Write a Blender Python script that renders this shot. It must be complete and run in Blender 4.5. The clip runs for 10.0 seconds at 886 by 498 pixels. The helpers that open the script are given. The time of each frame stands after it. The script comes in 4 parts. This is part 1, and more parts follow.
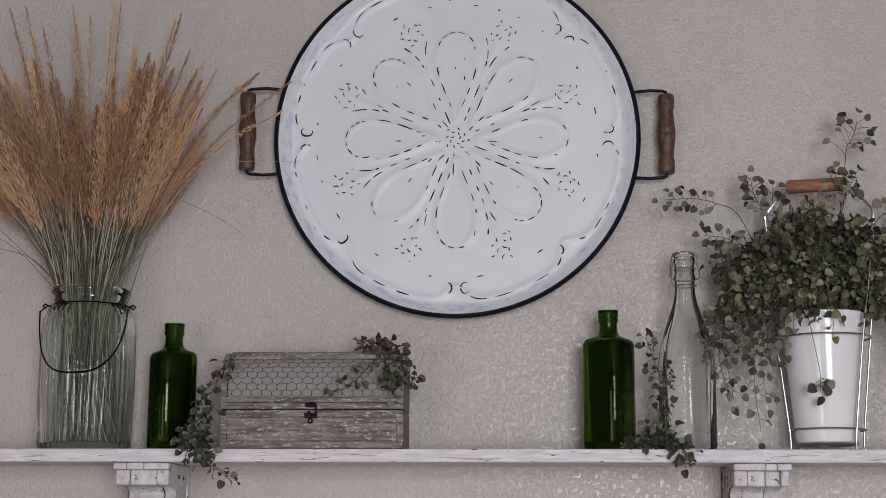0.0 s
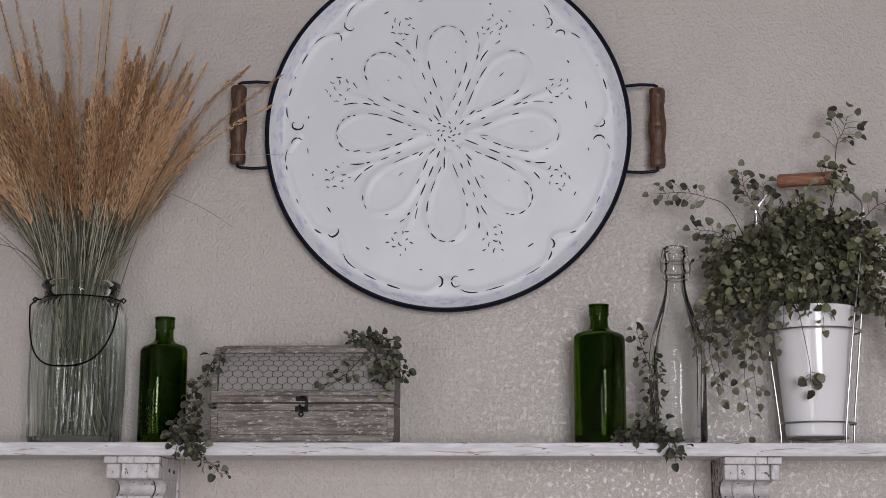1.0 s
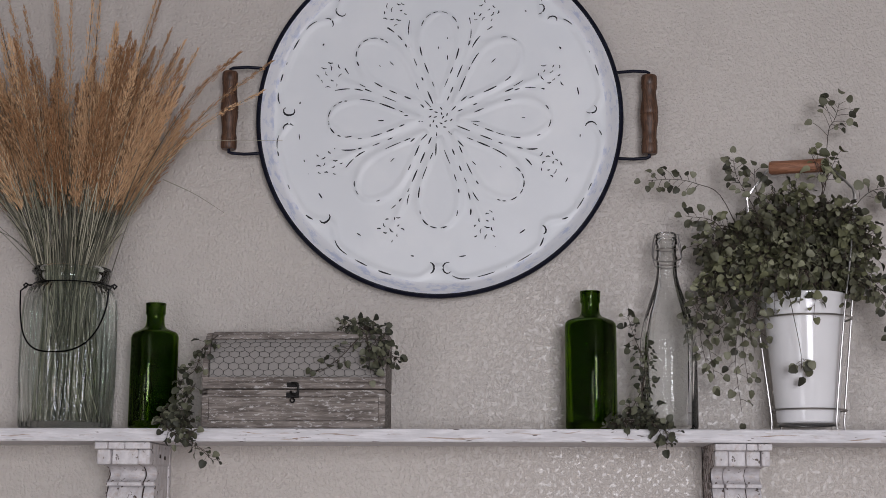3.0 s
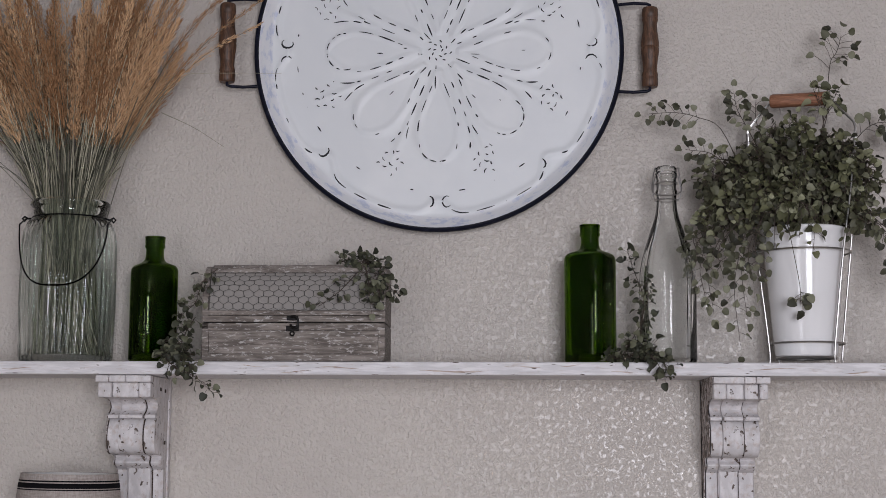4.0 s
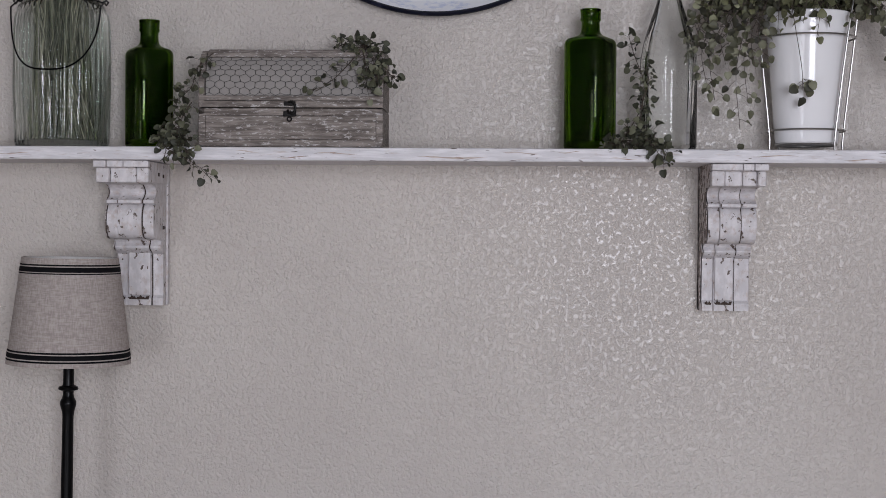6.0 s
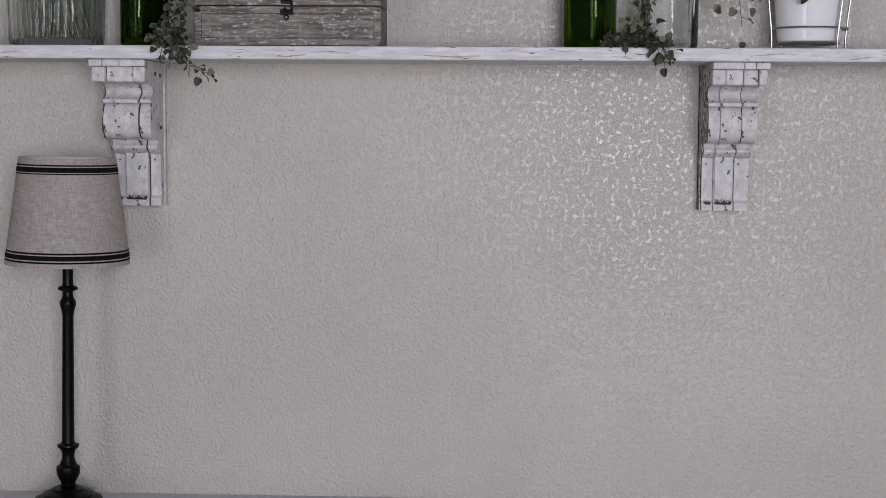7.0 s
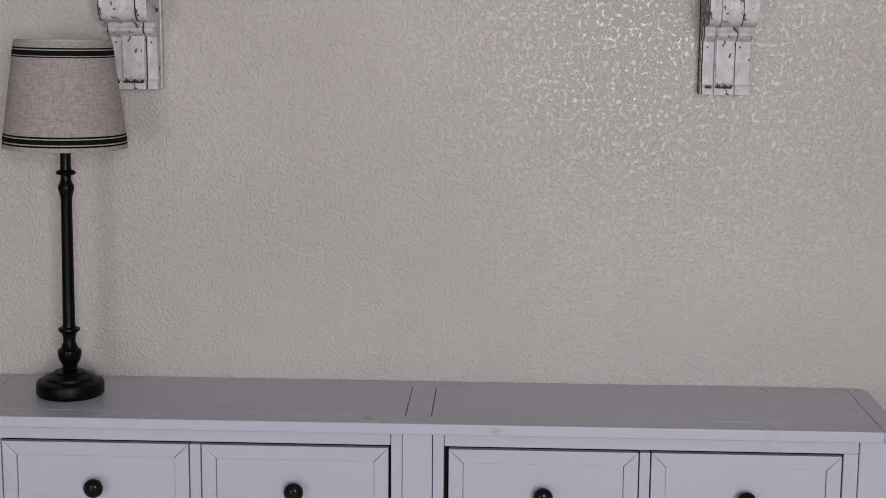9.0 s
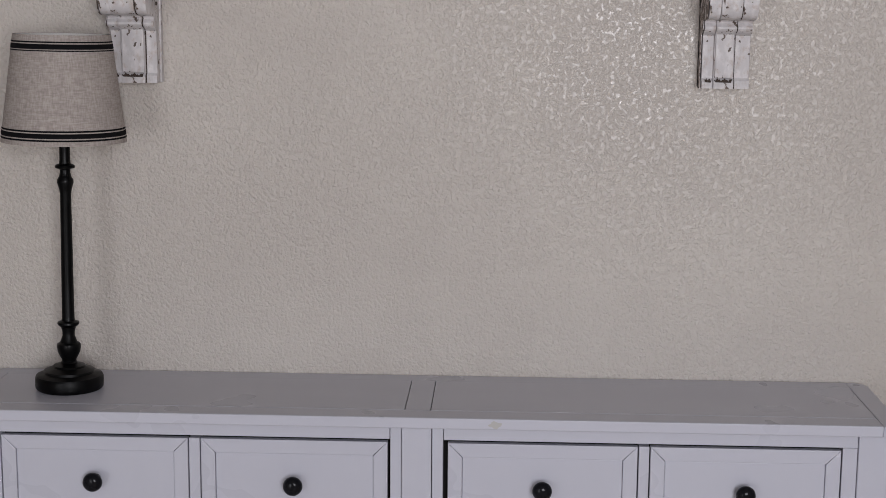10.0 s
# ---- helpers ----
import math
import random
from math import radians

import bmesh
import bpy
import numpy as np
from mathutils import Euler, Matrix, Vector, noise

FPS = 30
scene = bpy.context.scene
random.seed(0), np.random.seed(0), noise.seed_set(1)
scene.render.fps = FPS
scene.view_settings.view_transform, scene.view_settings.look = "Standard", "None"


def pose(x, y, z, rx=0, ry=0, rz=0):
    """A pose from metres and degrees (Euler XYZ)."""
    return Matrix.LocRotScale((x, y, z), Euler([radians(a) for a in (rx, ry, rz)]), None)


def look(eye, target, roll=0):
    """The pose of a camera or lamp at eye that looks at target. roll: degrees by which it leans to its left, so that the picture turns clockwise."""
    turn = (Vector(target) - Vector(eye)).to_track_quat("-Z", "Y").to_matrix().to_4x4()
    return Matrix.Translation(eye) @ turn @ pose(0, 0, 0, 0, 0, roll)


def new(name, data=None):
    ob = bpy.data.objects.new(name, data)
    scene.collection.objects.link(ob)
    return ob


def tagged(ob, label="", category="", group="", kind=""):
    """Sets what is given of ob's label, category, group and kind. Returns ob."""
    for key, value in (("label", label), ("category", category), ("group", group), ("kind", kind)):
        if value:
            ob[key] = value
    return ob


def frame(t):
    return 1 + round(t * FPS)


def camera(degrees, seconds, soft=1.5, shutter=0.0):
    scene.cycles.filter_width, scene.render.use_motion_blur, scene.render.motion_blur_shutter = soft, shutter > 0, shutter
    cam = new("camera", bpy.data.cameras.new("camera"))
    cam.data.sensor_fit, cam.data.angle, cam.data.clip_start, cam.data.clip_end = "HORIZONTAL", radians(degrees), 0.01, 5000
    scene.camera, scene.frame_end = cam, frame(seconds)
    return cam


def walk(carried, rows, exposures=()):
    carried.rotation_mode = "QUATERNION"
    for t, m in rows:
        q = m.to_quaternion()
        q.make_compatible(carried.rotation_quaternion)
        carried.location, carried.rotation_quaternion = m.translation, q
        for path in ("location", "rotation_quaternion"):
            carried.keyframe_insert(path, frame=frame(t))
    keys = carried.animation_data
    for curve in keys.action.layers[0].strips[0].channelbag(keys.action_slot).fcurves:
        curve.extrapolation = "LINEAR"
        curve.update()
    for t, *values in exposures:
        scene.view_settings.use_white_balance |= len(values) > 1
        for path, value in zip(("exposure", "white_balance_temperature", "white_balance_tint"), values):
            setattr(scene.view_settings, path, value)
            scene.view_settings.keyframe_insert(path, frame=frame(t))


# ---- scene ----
cam = camera(33.5, 10.0, soft=0.65)
PATH = [
    (0, (0.1402, -2.6598, 1.6431), (-0.0099, -0.1089, 2.1226), 0.23),
    (0.5, (0.1387, -2.6593, 1.6411), (-0.0001, -0.1067, 2.1158), 0.26),
    (1, (0.1386, -2.6591, 1.6410), (0.0061, -0.1055, 2.1118), 0.21),
    (1.5, (0.1388, -2.6589, 1.6411), (0.0127, -0.1041, 2.1068), 0.22),
    (2, (0.1382, -2.6579, 1.6419), (0.0169, -0.1022, 2.1043), 0.17),
    (2.2, (0.1380, -2.6577, 1.6421), (0.0180, -0.1015, 2.1022), 0.19),
    (3.3, (0.1361, -2.6569, 1.6431), (0.0209, -0.0942, 2.0668), 0.25),
    (3.5, (0.1355, -2.6564, 1.6430), (0.0207, -0.0894, 2.0398), 0.23),
    (4, (0.1333, -2.6546, 1.6420), (0.0213, -0.0782, 1.9730), 0.26),
    (4.5, (0.1319, -2.6526, 1.6414), (0.0221, -0.0684, 1.9059), 0.26),
    (5, (0.1326, -2.6512, 1.6421), (0.0227, -0.0595, 1.8181), 0.30),
    (5.5, (0.1337, -2.6472, 1.6429), (0.0238, -0.0504, 1.7093), 0.35),
    (5.7, (0.1343, -2.6457, 1.6432), (0.0247, -0.0481, 1.6636), 0.43),
    (6.8, (0.1372, -2.6387, 1.6452), (0.0274, -0.0484, 1.4488), 0.37),
    (7, (0.1372, -2.6369, 1.6452), (0.0286, -0.0489, 1.4206), 0.38),
    (7.5, (0.1362, -2.6355, 1.6442), (0.0300, -0.0540, 1.3538), 0.41),
    (7.8, (0.1353, -2.6349, 1.6431), (0.0306, -0.0578, 1.3155), 0.41),
    (8, (0.1351, -2.6340, 1.6426), (0.0312, -0.0605, 1.2876), 0.41),
    (8.5, (0.1345, -2.6332, 1.6410), (0.0322, -0.0670, 1.2357), 0.44),
    (9, (0.1351, -2.6333, 1.6400), (0.0326, -0.0698, 1.2179), 0.42),
    (9.5, (0.1375, -2.6327, 1.6387), (0.0335, -0.0703, 1.2101), 0.46),
    (10, (0.1368, -2.6326, 1.6382), (0.0339, -0.0706, 1.2073), 0.44),
]
walk(cam, [(t, look(eye, target, roll)) for t, eye, target, roll in PATH],
     exposures=[(0, 0.0, 6560, 10), (2, 0.0, 6530, 10), (4, 0.0, 6430, 10), (5.5, 0.0, 6310, 10), (7.5, 0.0, 6210, 9), (8.5, 0.0, 6380, 9), (10, 0.0, 6620, 8)])

# ---- world and light ----
world = bpy.data.worlds.new("world")
scene.world = world
world.use_nodes = True
wn = world.node_tree.nodes
sky = wn.new("ShaderNodeTexSky")
sky.sky_type, sky.sun_disc = "NISHITA", False
sky.sun_elevation, sky.sun_rotation = radians(38), radians(150)
wn["Background"].inputs[1].default_value = 0.12
world.node_tree.links.new(sky.outputs[0], wn["Background"].inputs[0])

# the room: wall with the shelf at y = 0, windows in the wall behind the camera
X0, X1, Y0, H = -2.6, 2.6, -4.6, 2.75
WINDOWS = ((-2.30, -1.15, 0.08, 2.10, 29.0), (0.25, 1.60, 0.95, 2.58, 108.0))
for wx0, wx1, wz0, wz1, watts in WINDOWS:
    lamp = bpy.data.lights.new("window_daylight", "AREA")
    lamp.shape, lamp.size, lamp.size_y = "RECTANGLE", wx1 - wx0 - 0.1, wz1 - wz0 - 0.1
    lamp.energy, lamp.color = watts, (0.905, 0.908, 1.0)
    ob = new("window_daylight", lamp)
    ob.matrix_world = look(((wx0 + wx1) / 2, Y0 - 0.07, (wz0 + wz1) / 2), ((wx0 + wx1) / 2, 0, (wz0 + wz1) / 2))


# ---- materials ----
class Mat:
    """A node material: base colour varied at two scales, roughness and bump."""

    def __init__(self, name, rough=0.5, metal=0.0):
        self.m = bpy.data.materials.new(name)
        self.m.use_nodes = True
        self.t = self.m.node_tree
        self.b = self.t.nodes["Principled BSDF"]
        self.b.inputs["Roughness"].default_value = rough
        self.b.inputs["Metallic"].default_value = metal
        self.co = self.t.nodes.new("ShaderNodeTexCoord").outputs["Object"]
        self.height = None

    def node(self, kind, **inputs):
        n = self.t.nodes.new(kind)
        for key, v in inputs.items():
            self.put(n.inputs[key.replace("_", " ")], v)
        return n

    def put(self, socket, v):
        if isinstance(v, bpy.types.NodeSocket):
            self.t.links.new(v, socket)
        else:
            socket.default_value = v

    def coords(self, scale=(1, 1, 1)):
        n = self.t.nodes.new("ShaderNodeMapping")
        self.t.links.new(self.co, n.inputs[0])
        n.inputs["Scale"].default_value = scale
        return n.outputs[0]

    def noise(self, scale, detail=3.0, stretch=(1, 1, 1), rough=0.55, distort=0.0):
        return self.node("ShaderNodeTexNoise", Vector=self.coords(stretch), Scale=scale, Detail=detail, Roughness=rough, Distortion=distort).outputs["Fac"]

    def voronoi(self, scale, stretch=(1, 1, 1)):
        return self.node("ShaderNodeTexVoronoi", Vector=self.coords(stretch), Scale=scale).outputs["Distance"]

    def ramp(self, fac, a, b, ca=0.0, cb=1.0):
        n = self.t.nodes.new("ShaderNodeMapRange")
        n.interpolation_type = "SMOOTHSTEP"
        self.put(n.inputs["Value"], fac)
        for key, v in (("From Min", a), ("From Max", b), ("To Min", ca), ("To Max", cb)):
            n.inputs[key].default_value = v
        return n.outputs["Result"]

    def mix(self, fac, a, b):
        n = self.t.nodes.new("ShaderNodeMix")
        n.data_type = "RGBA"
        self.put(n.inputs[0], fac)
        for s, v in ((n.inputs[6], a), (n.inputs[7], b)):
            self.put(s, (*v, 1.0) if isinstance(v, tuple) else v)
        return n.outputs[2]

    def maths(self, op, a, b=0.5):
        n = self.t.nodes.new("ShaderNodeMath")
        n.operation = op
        self.put(n.inputs[0], a)
        self.put(n.inputs[1], b)
        return n.outputs[0]

    def random(self):
        return self.t.nodes.new("ShaderNodeObjectInfo").outputs["Random"]

    def island(self):
        return self.t.nodes.new("ShaderNodeNewGeometry").outputs["Random Per Island"]

    def color(self, c):
        self.put(self.b.inputs["Base Color"], (*c, 1.0) if isinstance(c, tuple) else c)
        return self

    def rough(self, v):
        self.put(self.b.inputs["Roughness"], v)
        return self

    def bump(self, height, distance, strength=1.0):
        n = self.t.nodes.new("ShaderNodeBump")
        n.inputs["Strength"].default_value, n.inputs["Distance"].default_value = strength, distance
        self.put(n.inputs["Height"], height)
        if self.height is not None:
            self.t.links.new(self.height, n.inputs["Normal"])
        self.height = n.outputs[0]
        self.t.links.new(self.height, self.b.inputs["Normal"])
        return self


def wall_paint():
    k = Mat("textured_wall_paint", 0.4)
    k.color(k.mix(k.ramp(k.noise(2.2, 4), 0.35, 0.68), (0.50, 0.455, 0.415), (0.545, 0.50, 0.455)))
    # trowelled flats, smooth and a little glossier, between rough orange peel
    flat = k.ramp(k.noise(132, 2, (1, 1, 0.9), 0.5, 0.3), 0.47, 0.64)
    peel = k.ramp(k.noise(175, 2.0, (1, 1, 0.92), 0.45), 0.30, 0.66)
    height = k.maths("ADD", k.maths("MULTIPLY", k.maths("SUBTRACT", 1.0, flat), peel), k.maths("MULTIPLY", flat, 0.57))
    k.bump(k.noise(16, 2), 0.0026, 0.6)
    k.bump(height, 0.0018, 0.8)
    k.rough(k.maths("SUBTRACT", k.ramp(k.noise(9, 2), 0.35, 0.65, 0.43, 0.49), k.maths("MULTIPLY", flat, 0.165)))
    return k.m


def plain_paint(name, c, rough=0.6):
    k = Mat(name, rough)
    k.color(k.mix(k.noise(3, 4), tuple(v * 0.95 for v in c), c))
    k.bump(k.noise(120, 3), 0.0005, 0.4)
    k.b.inputs["Specular IOR Level"].default_value = 0.5 if max(c) > 0.1 else 0.12
    return k.m


def distressed_white(name, wear=0.60, long=(1, 8, 8), white=(0.77, 0.75, 0.765)):
    """White chalk paint, rubbed through to brown wood in flecks."""
    k = Mat(name, 0.62)
    paint = k.mix(k.ramp(k.noise(22, 4, long), 0.38, 0.7), tuple(v * 0.80 for v in white), white)
    wood = k.mix(k.noise(60, 3, long), (0.045, 0.032, 0.026), (0.17, 0.125, 0.10))
    patch = k.ramp(k.noise(14, 3), 0.42, 0.66, 0.0, 0.07)
    chips = k.ramp(k.maths("ADD", k.noise(40, 3, long, 0.5, 0.2), patch), wear + 0.065, wear + 0.095)
    smudge = k.ramp(k.noise(30, 5, long, 0.7), wear - 0.09, wear + 0.12, 0.0, 0.75)
    faint = k.mix(smudge, paint, (0.47, 0.39, 0.35))
    k.color(k.mix(chips, faint, wood))
    k.bump(k.noise(70, 4, long), 0.0010, 0.5)
    k.bump(k.maths("SUBTRACT", 1.0, chips), 0.0008, 0.5)
    return k.m


def grey_lacquer():
    k = Mat("pale_grey_lacquer", 0.30)
    k.color(k.mix(k.noise(4, 2, (0.4, 2, 2)), (0.500, 0.500, 0.563), (0.535, 0.535, 0.598)))
    k.rough(k.ramp(k.noise(7, 2), 0.3, 0.7, 0.27, 0.32))
    k.bump(k.noise(90, 2, (0.2, 4, 4)), 0.00015, 0.2)
    return k.m


def dark_metal(name, c=(0.012, 0.011, 0.013), rough=0.38):
    k = Mat(name, rough)
    k.color(k.mix(k.ramp(k.noise(55, 4), 0.55, 0.75), c, tuple(v * 2.2 + 0.002 for v in c)))
    k.rough(k.ramp(k.noise(35, 3), 0.3, 0.7, rough - 0.08, rough + 0.12))
    k.bump(k.noise(140, 3), 0.0003, 0.4)
    k.b.inputs["Specular IOR Level"].default_value = 0.14
    return k.m


def turned_wood(name, dark, light, along=(7, 7, 1)):
    k = Mat(name, 0.5)
    grain = k.noise(42, 5, along, 0.6, 0.5)
    k.color(k.mix(k.ramp(grain, 0.35, 0.68), dark, light))
    k.bump(grain, 0.0008, 0.5)
    k.rough(k.ramp(grain, 0.3, 0.7, 0.40, 0.6))
    return k.m


def clear_glass(name, tint, through_share=0.5, edge=1.34):
    """Glass: refracting and reflecting, partly plain see-through so that light passes on to the wall."""
    k = Mat(name, 0.02)
    out = next(n for n in k.t.nodes if n.type == "OUTPUT_MATERIAL")
    glass = k.node("ShaderNodeBsdfGlass", Color=(*tint, 1), Roughness=0.015, IOR=1.45)
    clear = k.node("ShaderNodeBsdfTransparent", Color=(*tint, 1))
    wave = k.node("ShaderNodeBump", Height=k.noise(34, 2, (1, 1, 0.35)), Distance=0.0008, Strength=0.35)
    k.t.links.new(wave.outputs[0], glass.inputs["Normal"])
    sheen = k.node("ShaderNodeMixShader", Fac=k.node("ShaderNodeFresnel", IOR=edge).outputs[0])
    gloss = k.node("ShaderNodeBsdfGlossy", Color=(1, 1, 1, 1), Roughness=0.03)
    k.t.links.new(wave.outputs[0], gloss.inputs["Normal"])
    k.t.links.new(clear.outputs[0], sheen.inputs[1])
    k.t.links.new(gloss.outputs[0], sheen.inputs[2])
    mixer = k.node("ShaderNodeMixShader", Fac=through_share)
    k.t.links.new(glass.outputs[0], mixer.inputs[1])
    k.t.links.new(sheen.outputs[0], mixer.inputs[2])
    k.t.links.new(mixer.outputs[0], out.inputs[0])
    k.t.nodes.remove(k.b)
    return k.m


def linen():
    k = Mat("natural_linen", 0.85)
    slub = k.maths("ADD", k.noise(420, 2, (1, 1, 0.16)), k.noise(420, 2, (0.16, 0.16, 1)))
    k.color(k.mix(k.ramp(slub, 0.65, 1.35), (0.285, 0.245, 0.225), (0.435, 0.388, 0.358)))
    k.bump(slub, 0.0007, 0.6)
    return k.m


def enamel():
    k = Mat("worn_white_enamel", 0.45)
    base = k.mix(k.ramp(k.noise(7, 4), 0.4, 0.7), (0.690, 0.708, 0.725), (0.735, 0.748, 0.758))
    k.color(base)
    k.rough(k.ramp(k.noise(20, 4), 0.3, 0.7, 0.38, 0.52))
    k.bump(k.noise(30, 3), 0.0007, 0.35)
    return k.m


def rim_wash():
    """The tray's turned-up edge: white enamel over blue, brushed thin."""
    k = Mat("blue_washed_enamel", 0.32)
    k.color(k.mix(k.ramp(k.noise(40, 6, (1, 3, 1), 0.66), 0.33, 0.52), (0.50, 0.54, 0.665), (0.72, 0.725, 0.750)))
    k.bump(k.noise(40, 3), 0.0006, 0.4)
    return k.m


WALL, CEIL = wall_paint(), plain_paint("ceiling_paint", (0.32, 0.31, 0.30))
ROOM = plain_paint("taupe_wall_paint", (0.27, 0.25, 0.232), 0.7)
FLOOR = turned_wood("floor_wood", (0.30, 0.24, 0.18), (0.44, 0.36, 0.28), (1, 7, 7))
WHITE_TRIM = plain_paint("white_trim_paint", (0.78, 0.77, 0.75), 0.4)
SHELF_PAINT, CORBEL_PAINT = distressed_white("shelf_white_paint", 0.635), distressed_white("corbel_white_paint", 0.585, (3, 3, 2), (0.70, 0.67, 0.675))
CORBEL_SIDE = distressed_white("dark_corbel_side", 0.43, (3, 3, 2))
RUBBED = turned_wood("rubbed_brown_wood", (0.30, 0.22, 0.175), (0.60, 0.52, 0.47), (1, 7, 7))
JOINT = plain_paint("dark_bare_wood", (0.06, 0.045, 0.038), 0.8)
LACQUER, BLACK = grey_lacquer(), dark_metal("black_lamp_metal", (0.0015, 0.0015, 0.0018), 0.36)
SCUFF = plain_paint("rubbed_beige_undercoat", (0.46, 0.445, 0.43))
DARK_GAP = plain_paint("dark_cabinet_inside", (0.02, 0.018, 0.018))
KNOB_BLACK = dark_metal("black_knob_lacquer", (0.008, 0.008, 0.010), 0.2)
LINEN, STRIPE = linen(), plain_paint("black_woven_trim", (0.006, 0.006, 0.007), 0.9)
ENAMEL, RIM_WASH, RIM_BLACK = enamel(), rim_wash(), dark_metal("blue_black_enamel", (0.008, 0.009, 0.018), 0.35)
CHIP = plain_paint("bare_dark_iron", (0.03, 0.03, 0.034), 0.6)
HANDLE_WOOD = turned_wood("brown_turned_wood", (0.045, 0.022, 0.013), (0.15, 0.075, 0.042))
GREEN_GLASS = clear_glass("green_bottle_glass", (0.34, 0.48, 0.08), 0.60)
CLEAR_GLASS = clear_glass("clear_bottle_glass", (0.990, 0.994, 0.991), 0.91, 1.27)
JAR_GLASS = clear_glass("pale_green_jar_glass", (0.966, 0.987, 0.976), 0.86, 1.26)


# ---- mesh helpers ----
def mesh(name, bm, material, smooth=False, sharp=35):
    bmesh.ops.recalc_face_normals(bm, faces=bm.faces)
    me = bpy.data.meshes.new(name)
    bm.to_mesh(me)
    bm.free()
    me.materials.append(material)
    if smooth:
        for p in me.polygons:
            p.use_smooth = True
        me.set_sharp_from_angle(angle=radians(sharp))
    return me


def part(name, bm, material, parent=None, label="", smooth=False, sharp=35, at=None):
    ob = new(name, mesh(name, bm, material, smooth, sharp))
    if parent is not None:
        ob.parent = parent
    if at is not None:
        ob.matrix_basis = at
    return tagged(ob, label)


def thing(name, place, label, category, group=""):
    ob = new(name)
    ob.empty_display_size = 0.05
    ob.matrix_basis = place if isinstance(place, Matrix) else Matrix.Translation(place)
    return tagged(ob, label, category, group)


def box(x0, x1, y0, y1, z0, z1, bevel=0.0, segments=2, bm=None):
    own = bm is None
    bm = bmesh.new() if own else bm
    got = bmesh.ops.create_cube(bm, size=1.0, matrix=Matrix.Translation(((x0 + x1) / 2, (y0 + y1) / 2, (z0 + z1) / 2)) @ Matrix.Diagonal((x1 - x0, y1 - y0, z1 - z0, 1)))
    if bevel:
        edges = list({e for v in got["verts"] for e in v.link_edges})
        bmesh.ops.bevel(bm, geom=edges, offset=bevel, segments=segments, affect="EDGES", profile=0.5)
    return bm


def lathe(profile, segments=48, closed=False, flute=None):
    """Turned about z from (radius, height) pairs. flute(angle, height) scales the radius."""
    bm = bmesh.new()
    rings = []
    for r, z in profile:
        if r < 1e-6:
            rings.append([bm.verts.new((0, 0, z))])
            continue
        ring = []
        for n in range(segments):
            a = 2 * math.pi * n / segments
            k = (flute(a, z) if flute else 1.0)
            ring.append(bm.verts.new((r * k * math.cos(a), r * k * math.sin(a), z)))
        rings.append(ring)
    pairs = list(zip(rings, rings[1:])) + ([(rings[-1], rings[0])] if closed else [])
    for low, top in pairs:
        for n in range(segments):
            m = (n + 1) % segments
            quad = [low[n % len(low)], low[m % len(low)], top[m % len(top)], top[n % len(top)]]
            quad = [v for i, v in enumerate(quad) if v not in quad[:i]]
            if len(quad) > 2:
                bm.faces.new(quad)
    return bm


def tube(points, radius, sides=8, bm=None, closed=False, taper=None):
    """A round rod along points."""
    bm = bmesh.new() if bm is None else bm
    pts = [Vector(p) for p in points]
    rings, side = [], None
    for n, p in enumerate(pts):
        ahead = pts[(n + 1) % len(pts)] - p if (closed or n + 1 < len(pts)) else p - pts[n - 1]
        back = p - pts[n - 1] if (closed or n) else ahead
        way = (ahead.normalized() + back.normalized())
        way = way.normalized() if way.length > 1e-6 else ahead.normalized()
        if side is None:
            side = way.orthogonal().normalized()
        side = (side - way * side.dot(way)).normalized()
        up = way.cross(side)
        r = radius * (taper(n / max(1, len(pts) - 1)) if taper else 1.0)
        rings.append([bm.verts.new(p + r * (math.cos(a) * side + math.sin(a) * up)) for a in (2 * math.pi * i / sides for i in range(sides))])
    pairs = list(zip(rings, rings[1:])) + ([(rings[-1], rings[0])] if closed else [])
    for low, top in pairs:
        for n in range(sides):
            m = (n + 1) % sides
            bm.faces.new((low[n], low[m], top[m], top[n]))
    if not closed:
        bm.faces.new(rings[0][::-1])
        bm.faces.new(rings[-1])
    return bm


def prism(outline, depth, bevel=0.0, axis="x"):
    """An outline of (a, z) pairs drawn out along x (a is y) or along y (a is x), from 0 to depth."""
    bm = bmesh.new()
    place = (lambda a, z, d: (d, a, z)) if axis == "x" else (lambda a, z, d: (a, d, z))
    near = [bm.verts.new(place(a, z, 0)) for a, z in outline]
    far = [bm.verts.new(place(a, z, depth)) for a, z in outline]
    caps = [bm.faces.new(near[::-1]), bm.faces.new(far)]
    for n in range(len(near)):
        m = (n + 1) % len(near)
        bm.faces.new((near[n], near[m], far[m], far[n]))
    if bevel:
        edges = list({e for f in caps for e in f.edges})
        bmesh.ops.bevel(bm, geom=edges, offset=bevel, segments=2, affect="EDGES", profile=0.5)
    return bm


def slab(outline, z0, z1, bevel=0.0):
    """A flat board from an outline of (x, y) pairs."""
    bm = bmesh.new()
    low = [bm.verts.new((x, y, z0)) for x, y in outline]
    top = [bm.verts.new((x, y, z1)) for x, y in outline]
    caps = [bm.faces.new(low[::-1]), bm.faces.new(top)]
    for n in range(len(low)):
        m = (n + 1) % len(low)
        bm.faces.new((low[n], low[m], top[m], top[n]))
    if bevel:
        edges = list({e for f in caps for e in f.edges})
        bmesh.ops.bevel(bm, geom=edges, offset=bevel, segments=2, affect="EDGES", profile=0.5)
    return bm


